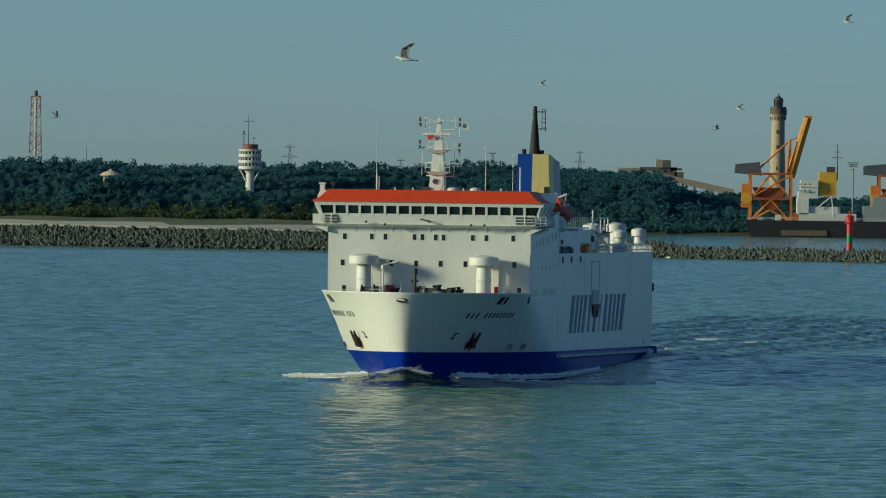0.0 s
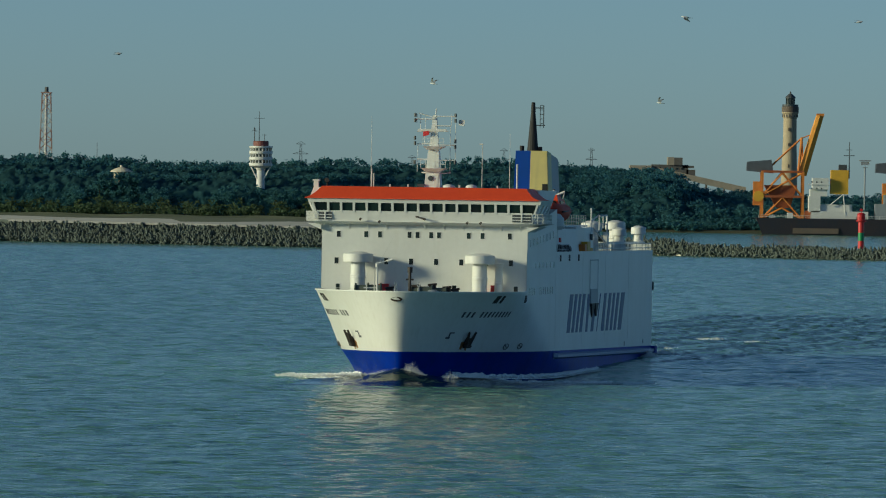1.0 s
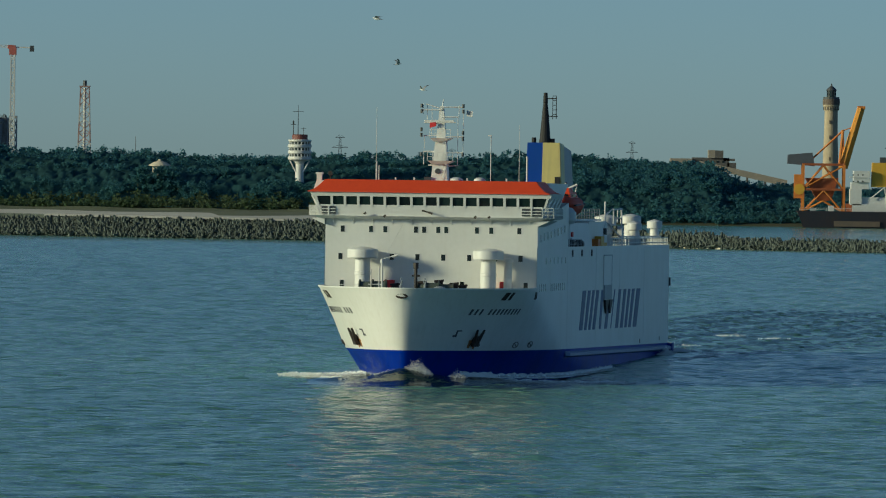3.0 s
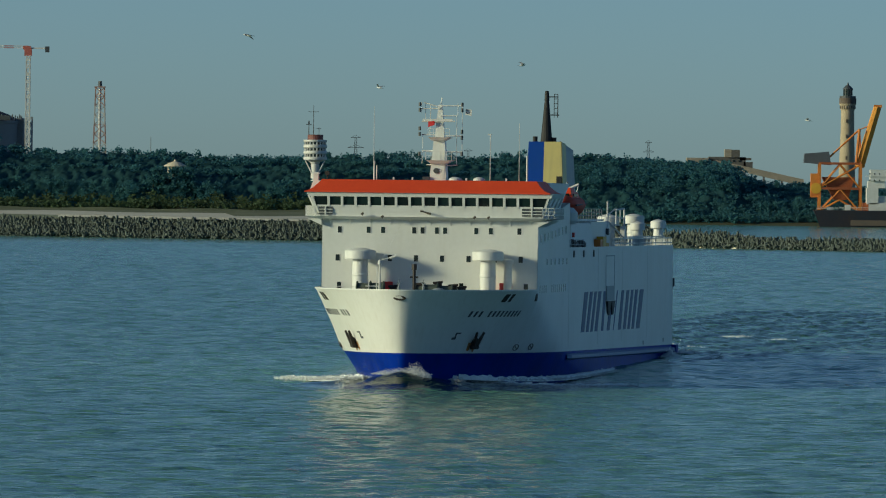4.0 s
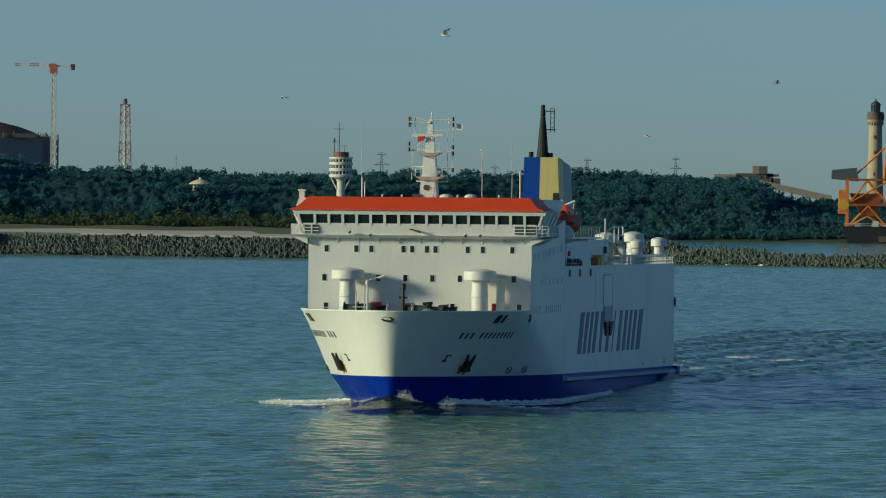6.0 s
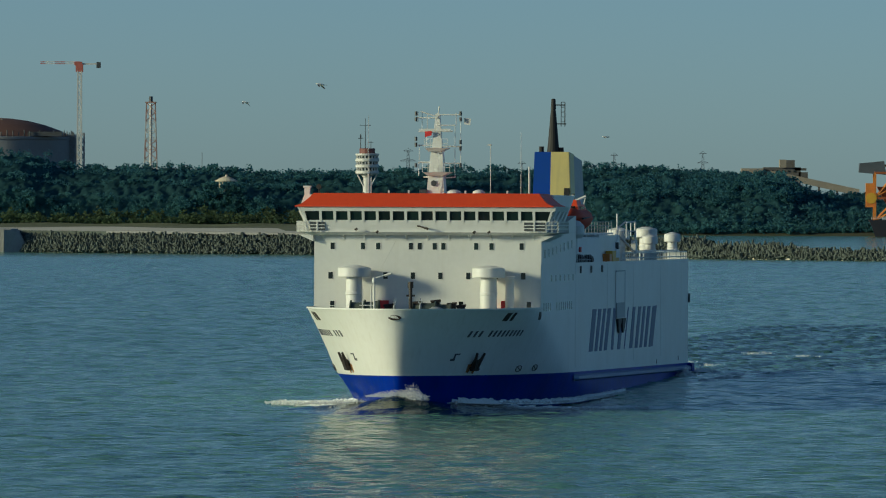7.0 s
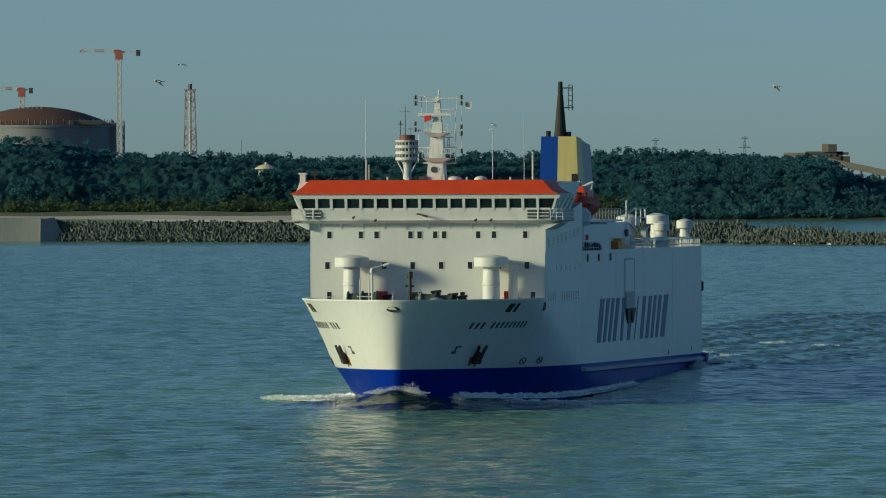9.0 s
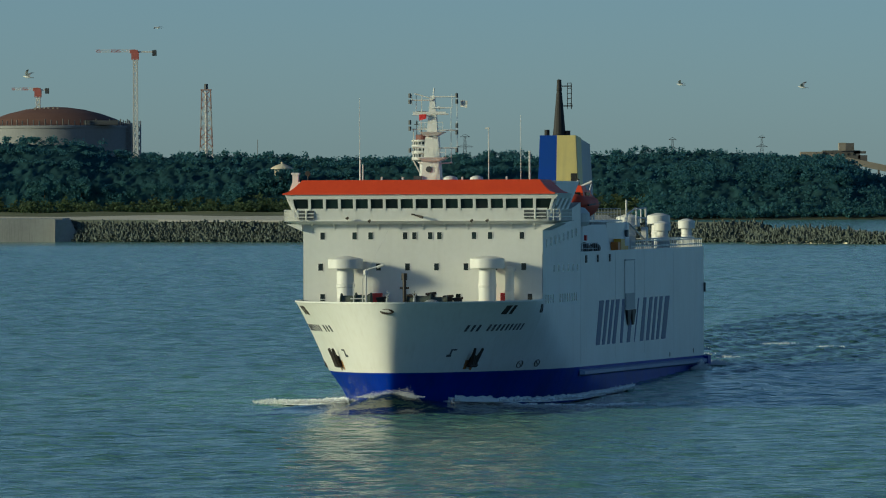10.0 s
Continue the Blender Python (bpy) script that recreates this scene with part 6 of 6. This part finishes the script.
def gas_tank():
    t = thing("storage_tank", "huge round concrete gas tank with a brown domed roof", "tank", at=(-333, 4345, 6))
    part("wall", Form().turned((0, 0, 0), [(45, 0), (45, 41.0), (45.6, 41.2), (45.6, 42.6), (44, 42.8)], 180), TANK_WALL, t, "grey concrete tank wall")
    part("dome", Form().turned((0, 0, 42.6), [(44, 0), (36, 4.0), (27, 7.2), (17, 9.6), (8, 10.8), (0.5, 11.2)], 180), TANK_DOME, t, "brown dome")
    for k in range(40):
        a = -math.pi * (0.02 + 0.96 * k / 39)
        part("roof_post", Form().rod((44.5 * math.cos(a), 44.5 * math.sin(a), 42.6), (44.5 * math.cos(a), 44.5 * math.sin(a), 45.4 + (k * 7 % 3) * 0.5), 0.35, n=5), STEEL_DARK, t)
    for k in range(6):
        part("roof_vent", Form().box((-10 + k * 2.6, -14, 52.3), (1.0, 1.0, 2.0)), SILO, t)
    part("stair_tower", Form().lattice((43.5, -12, 0), (43.5, -12, 44), 6, 5, 9, 0.3).lattice((49, -10, 0), (49, -10, 45), 4, 4, 10, 0.3), GREY_PAINT, t, "open steel stair tower")
    part("stair_core", Form().box((43.5, -12, 22), (4.6, 3.0, 44)), TANK_WALL, t)
    part("pipe_rack", Form().span((20, -38, 43), (40, -30, 45.5)), STEEL_DARK, t)


def tower_crane(x, y, top, left, right, base=8, legs=1.6):
    t = thing("tower_crane", "slender tower crane with red and white jib", "crane", "tower cranes", at=(x, y, base))
    h = top - base
    part("mast", Form().lattice((0, 0, 0), (0, 0, h - 4), 2.6, 2.2, 18, 0.24), STEEL_WHITE, t, "pale lattice mast")
    n = 8
    for k in range(n):
        a, b = -left * k / n, -left * (k + 1) / n
        part("jib_section", Form().rod((a, 0, h), (b, 0, h + 0.1), 0.28, n=4).rod((a, 0, h + 1.3), (b, 0, h + 1.2), 0.22, n=4).rod((a, 0, h), ((a + b) / 2, 0, h + 1.3), 0.18, n=4).rod(((a + b) / 2, 0, h + 1.3), (b, 0, h), 0.18, n=4), (RED_FADED, STEEL_WHITE)[(k + 1) // 2 % 2], t)
    part("counter_jib", Form().box((right / 2, 0, h), (right, 1.2, 0.8)), STEEL_WHITE, t)
    part("counterweight", Form().box((right - 0.6, 0, h - 0.6), (2.4, 1.8, 3.4)), STEEL_DARK, t, "dark counterweight")
    part("slewing_cab", Form().span((-2.2, -1.3, h - 4.5), (2.0, 1.3, h - 0.2)).span((-3.0, -1.2, h - 0.8), (1.5, 1.2, h + 1.2)), RED_FADED, t, "red cab and slewing ring")


RED_FADED = paint("faded_red", (0.50, 0.16, 0.13), 0.6, second=(0.36, 0.10, 0.08), scale=0.6, amount=0.7)


def beacon():
    t = thing("harbour_beacon", "red and green banded harbour beacon on the breakwater", "beacon", at=(117.9, 2131, 1.9))
    part("foot", Form().turned((0, 0, -0.6), [(2.2, 0), (2.2, 0.7), (1.4, 0.9)], 16), RED_PAINT, t)
    for z0, z1, m, lb in ((0.2, 3.0, RED_PAINT, "red band"), (3.0, 5.4, GREEN_PAINT, "green band"), (5.4, 8.4, RED_PAINT, "red band")):
        part("band", Form().turned((0, 0, z0), [(0.85, 0), (0.85, z1 - z0)], 18), m, t, lb)
    part("gallery", Form().turned((0, 0, 8.4), [(0.9, 0), (1.5, 0.3), (1.5, 0.45), (1.2, 0.5)], 18), RED_PAINT, t)
    part("gallery_rail", railing([(1.4 * math.cos(a), 1.4 * math.sin(a), 8.9) for a in [2 * math.pi * i / 8 for i in range(9)]], 1.0, 2, 1.5, 0.05), RED_PAINT, t)
    part("lantern", Form().turned((0, 0, 8.9), [(1.15, 0), (1.15, 1.7), (1.25, 1.8), (0.5, 2.3)], 12), RED_PAINT, t)
    part("top_mark", Form().rod((0, 0, 11.2), (0, 0, 12.4), 0.12, n=6).box((0, 0, 11.9), (0.9, 0.9, 0.5)), RED_PAINT, t)


def light_post(x, y, top):
    t = thing("light_mast", "slender harbour light mast with lamp platform", "light mast", at=(x, y, 2))
    part("pole", Form().rod((0, 0, 0), (0, 0, top - 3), 0.42, 0.3, 8), GREY_PAINT, t)
    part("lamp_platform", Form().box((0, 0, top - 0.4), (5.2, 2.4, 0.5)).box((0, 0, top - 1.6), (3.8, 2, 1.6)).box((0, 0, top - 3.4), (2.0, 1.6, 0.3)), GREY_PAINT, t)


lattice_tower()
radar_tower()
domed_house()
pylon(-74, 3520, 37.5, 3.8)
pylon(-23, 3900, 33, 3.6)
pylon(72, 3900, 38.5, 3.0)
pylon(25, 3800, 37, 3.2)
lighthouse()
unloader(142.5, 3262, True)
unloader(200, 3268, False)
cargo_ship()
silo_building()
gas_tank()
tower_crane(-279, 4250, 90, 22.5, 11.5)
tower_crane(-355, 4500, 71.5, 16, 6, base=7.2)
beacon()
light_post(183.7, 3300, 31)
for mx, my, mz in ((-168, 3450, 36), (-64, 3600, 32)):
    pole = thing("radio_mast", "thin grey radio mast above the wood", "mast", at=(mx, my, 6))
    part("pole", Form().rod((0, 0, 0), (0, 0, mz - 6), 0.22, 0.12, 5), STEEL_DARK, pole)


# ---------------------------------------------------------------- gulls
def gull():
    g = thing("gull", "grey and white seagull in flight with dark wing tips", "bird", "gulls")
    v, n = [], 10
    prof = ((-0.30, 0.01, 0), (-0.26, 0.03, 0.0), (-0.15, 0.06, 0.0), (0.0, 0.085, 0.0), (0.12, 0.075, 0.005), (0.19, 0.05, 0.02), (0.25, 0.045, 0.03), (0.29, 0.025, 0.028), (0.33, 0.008, 0.02))
    for x, r, z in prof:
        v += [(x, r * math.cos(2 * math.pi * k / n), z + r * 0.9 * math.sin(2 * math.pi * k / n)) for k in range(n)]
    f = Form().add(v, [(i * n + k, (i + 1) * n + k, (i + 1) * n + (k + 1) % n, i * n + (k + 1) % n) for i in range(len(prof) - 1) for k in range(n)])
    part("body", f, FEATHER_WHITE, g, "white body", smooth=True)
    part("tail", Form().prism([(-0.26, -0.04, -0.008), (-0.26, 0.04, -0.008), (-0.43, 0.09, -0.008), (-0.43, -0.09, -0.008)], [(-0.26, -0.04, 0.008), (-0.26, 0.04, 0.008), (-0.43, 0.09, 0.004), (-0.43, -0.09, 0.004)]), FEATHER_DARK, g)
    for s in (-1, 1):
        w = Form()
        pts = [(0.10, 0.0, 0), (0.13, 0.22 * s, 0.04), (0.06, 0.46 * s, 0.05), (-0.10, 0.46 * s, 0.045), (-0.10, 0.22 * s, 0.035), (-0.12, 0.0, 0)]
        w.prism(pts, [(x, y, z + 0.018) for x, y, z in pts])
        wing = part("wing", w, FEATHER_GREY, g, "grey wing")
        wing.location = (0.02, 0.06 * s, 0.03)
        tip = Form()
        pts = [(0.06, 0.0, 0), (-0.04, 0.18 * s, -0.02), (-0.20, 0.28 * s, -0.04), (-0.14, 0.10 * s, -0.01), (-0.10, 0.0, 0)]
        tip.prism(pts, [(x, y, z + 0.014) for x, y, z in pts])
        t = part("wing_tip", tip, FEATHER_DARK, wing, "dark wing tip")
        t.location = (0.0, 0.46 * s, 0.05)
    return g

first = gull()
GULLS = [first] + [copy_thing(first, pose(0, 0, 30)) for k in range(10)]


# ---------------------------------------------------------------- what moves
def ship_pose(t):
    """Where the ferry is: it steams towards the viewer, bow a little up."""
    x, y = -1.4798 - 1.0669 * t - 0.00033 * t * t, 776.549 - 5.7914 * t + 0.00895 * t * t
    a = 0.129997 - 0.000843 * t
    fwd = Vector((-math.sin(a), -math.cos(a), 0))
    port = Vector((math.cos(a), -math.sin(a), 0))
    up = Vector((0, 0, 1))
    p, h = radians(0.3), 0.00063
    fwd, up = fwd * math.cos(p) + up * math.sin(p), up * math.cos(p) - fwd * math.sin(p)
    port, up = port * math.cos(h) + up * math.sin(h), up * math.cos(h) - port * math.sin(h)
    m = Matrix((fwd, port, up)).transposed().to_4x4()
    m.translation = (x, y, 0)
    return m


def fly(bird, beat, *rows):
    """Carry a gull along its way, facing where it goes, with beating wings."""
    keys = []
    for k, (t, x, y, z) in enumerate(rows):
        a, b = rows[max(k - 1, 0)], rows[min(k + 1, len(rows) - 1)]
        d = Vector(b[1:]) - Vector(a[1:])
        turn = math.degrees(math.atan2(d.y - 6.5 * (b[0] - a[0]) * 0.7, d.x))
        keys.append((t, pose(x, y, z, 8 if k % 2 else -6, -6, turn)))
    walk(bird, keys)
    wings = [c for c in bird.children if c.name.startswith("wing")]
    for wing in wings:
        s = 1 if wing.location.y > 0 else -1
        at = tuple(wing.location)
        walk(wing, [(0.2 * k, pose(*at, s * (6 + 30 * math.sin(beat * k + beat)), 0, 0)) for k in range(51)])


def motions():
    ways = [ship_pose(0.5 * k) for k in range(21)]
    walk(SHIP, [(0.5 * k, m) for k, m in enumerate(ways)])
    level = [(0.5 * k, pose(m.translation.x, m.translation.y, 0, 0, 0, math.degrees(math.atan2(m[1][0], m[0][0])))) for k, m in enumerate(ways)]
    walk(WAVE, level)
    walk(WAKE, level)
    pulse = ((0, -0.7), (0.6, 0.0), (1.2, -0.5), (1.8, -0.1), (2.4, -0.15), (3.8, -0.1), (4.4, -0.15), (5.0, 0.15), (5.6, -0.25), (6.2, -0.5),
             (6.8, -0.1), (7.4, 0.1), (8.0, -0.6), (8.5, 0.2), (9.0, -0.4), (9.5, 0.0), (10, -0.5))
    walk(SPRAYS[0], [(t, pose(0, 0, z)) for t, z in pulse])
    for i, spray in enumerate(SPRAYS[1:]):
        walk(spray, [(0.5 * k, pose(0, 0, 0.28 * math.sin(1.9 * k + 1.7 * i) - 0.12, 0, 0, 0)) for k in range(21)])
    walk(SEA, [(0.0, pose(0, 0, SEA_LEVEL)), (5.0, pose(-1.5, -4.5, SEA_LEVEL)), (10.0, pose(-3.0, -9.0, SEA_LEVEL))])
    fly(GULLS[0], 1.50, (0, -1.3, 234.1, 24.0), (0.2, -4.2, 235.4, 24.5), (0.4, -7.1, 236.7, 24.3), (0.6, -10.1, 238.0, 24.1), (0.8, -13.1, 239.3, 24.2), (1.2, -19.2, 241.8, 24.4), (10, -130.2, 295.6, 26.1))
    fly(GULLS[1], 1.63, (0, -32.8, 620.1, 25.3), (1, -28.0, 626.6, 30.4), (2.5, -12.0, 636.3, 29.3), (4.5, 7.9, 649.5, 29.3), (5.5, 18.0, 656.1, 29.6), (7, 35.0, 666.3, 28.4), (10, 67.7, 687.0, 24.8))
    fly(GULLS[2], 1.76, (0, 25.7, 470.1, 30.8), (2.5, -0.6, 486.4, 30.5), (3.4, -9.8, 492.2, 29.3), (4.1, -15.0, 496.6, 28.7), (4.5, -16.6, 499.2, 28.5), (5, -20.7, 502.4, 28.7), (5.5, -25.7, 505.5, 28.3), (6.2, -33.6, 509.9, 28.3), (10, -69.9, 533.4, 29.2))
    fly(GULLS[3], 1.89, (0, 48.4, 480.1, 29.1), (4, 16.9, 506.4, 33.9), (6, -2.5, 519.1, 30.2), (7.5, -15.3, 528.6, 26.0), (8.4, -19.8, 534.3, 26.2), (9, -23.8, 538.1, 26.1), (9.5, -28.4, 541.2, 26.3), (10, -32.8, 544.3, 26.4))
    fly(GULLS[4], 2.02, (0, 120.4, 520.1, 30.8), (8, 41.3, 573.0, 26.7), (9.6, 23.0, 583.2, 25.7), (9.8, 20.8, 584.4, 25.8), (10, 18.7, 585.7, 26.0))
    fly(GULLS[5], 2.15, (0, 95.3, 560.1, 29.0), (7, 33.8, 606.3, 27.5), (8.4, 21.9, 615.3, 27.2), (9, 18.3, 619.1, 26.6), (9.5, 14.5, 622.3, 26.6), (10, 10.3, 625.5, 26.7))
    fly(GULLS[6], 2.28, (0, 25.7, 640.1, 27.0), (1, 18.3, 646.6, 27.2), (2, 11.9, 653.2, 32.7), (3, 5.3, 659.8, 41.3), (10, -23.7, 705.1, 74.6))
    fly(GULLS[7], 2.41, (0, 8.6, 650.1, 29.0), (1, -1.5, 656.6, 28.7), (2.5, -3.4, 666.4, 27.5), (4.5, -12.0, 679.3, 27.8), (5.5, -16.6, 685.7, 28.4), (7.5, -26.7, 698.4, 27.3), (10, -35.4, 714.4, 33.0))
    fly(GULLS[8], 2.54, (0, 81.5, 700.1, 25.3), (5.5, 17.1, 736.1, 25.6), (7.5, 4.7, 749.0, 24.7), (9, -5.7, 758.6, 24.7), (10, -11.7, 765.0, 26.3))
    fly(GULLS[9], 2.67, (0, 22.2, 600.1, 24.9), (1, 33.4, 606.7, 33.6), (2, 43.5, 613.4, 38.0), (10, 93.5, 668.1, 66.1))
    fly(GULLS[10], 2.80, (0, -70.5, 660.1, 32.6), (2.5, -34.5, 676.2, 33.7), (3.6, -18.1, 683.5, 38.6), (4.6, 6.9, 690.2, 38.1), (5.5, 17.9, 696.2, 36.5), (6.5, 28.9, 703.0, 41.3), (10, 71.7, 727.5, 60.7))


motions()
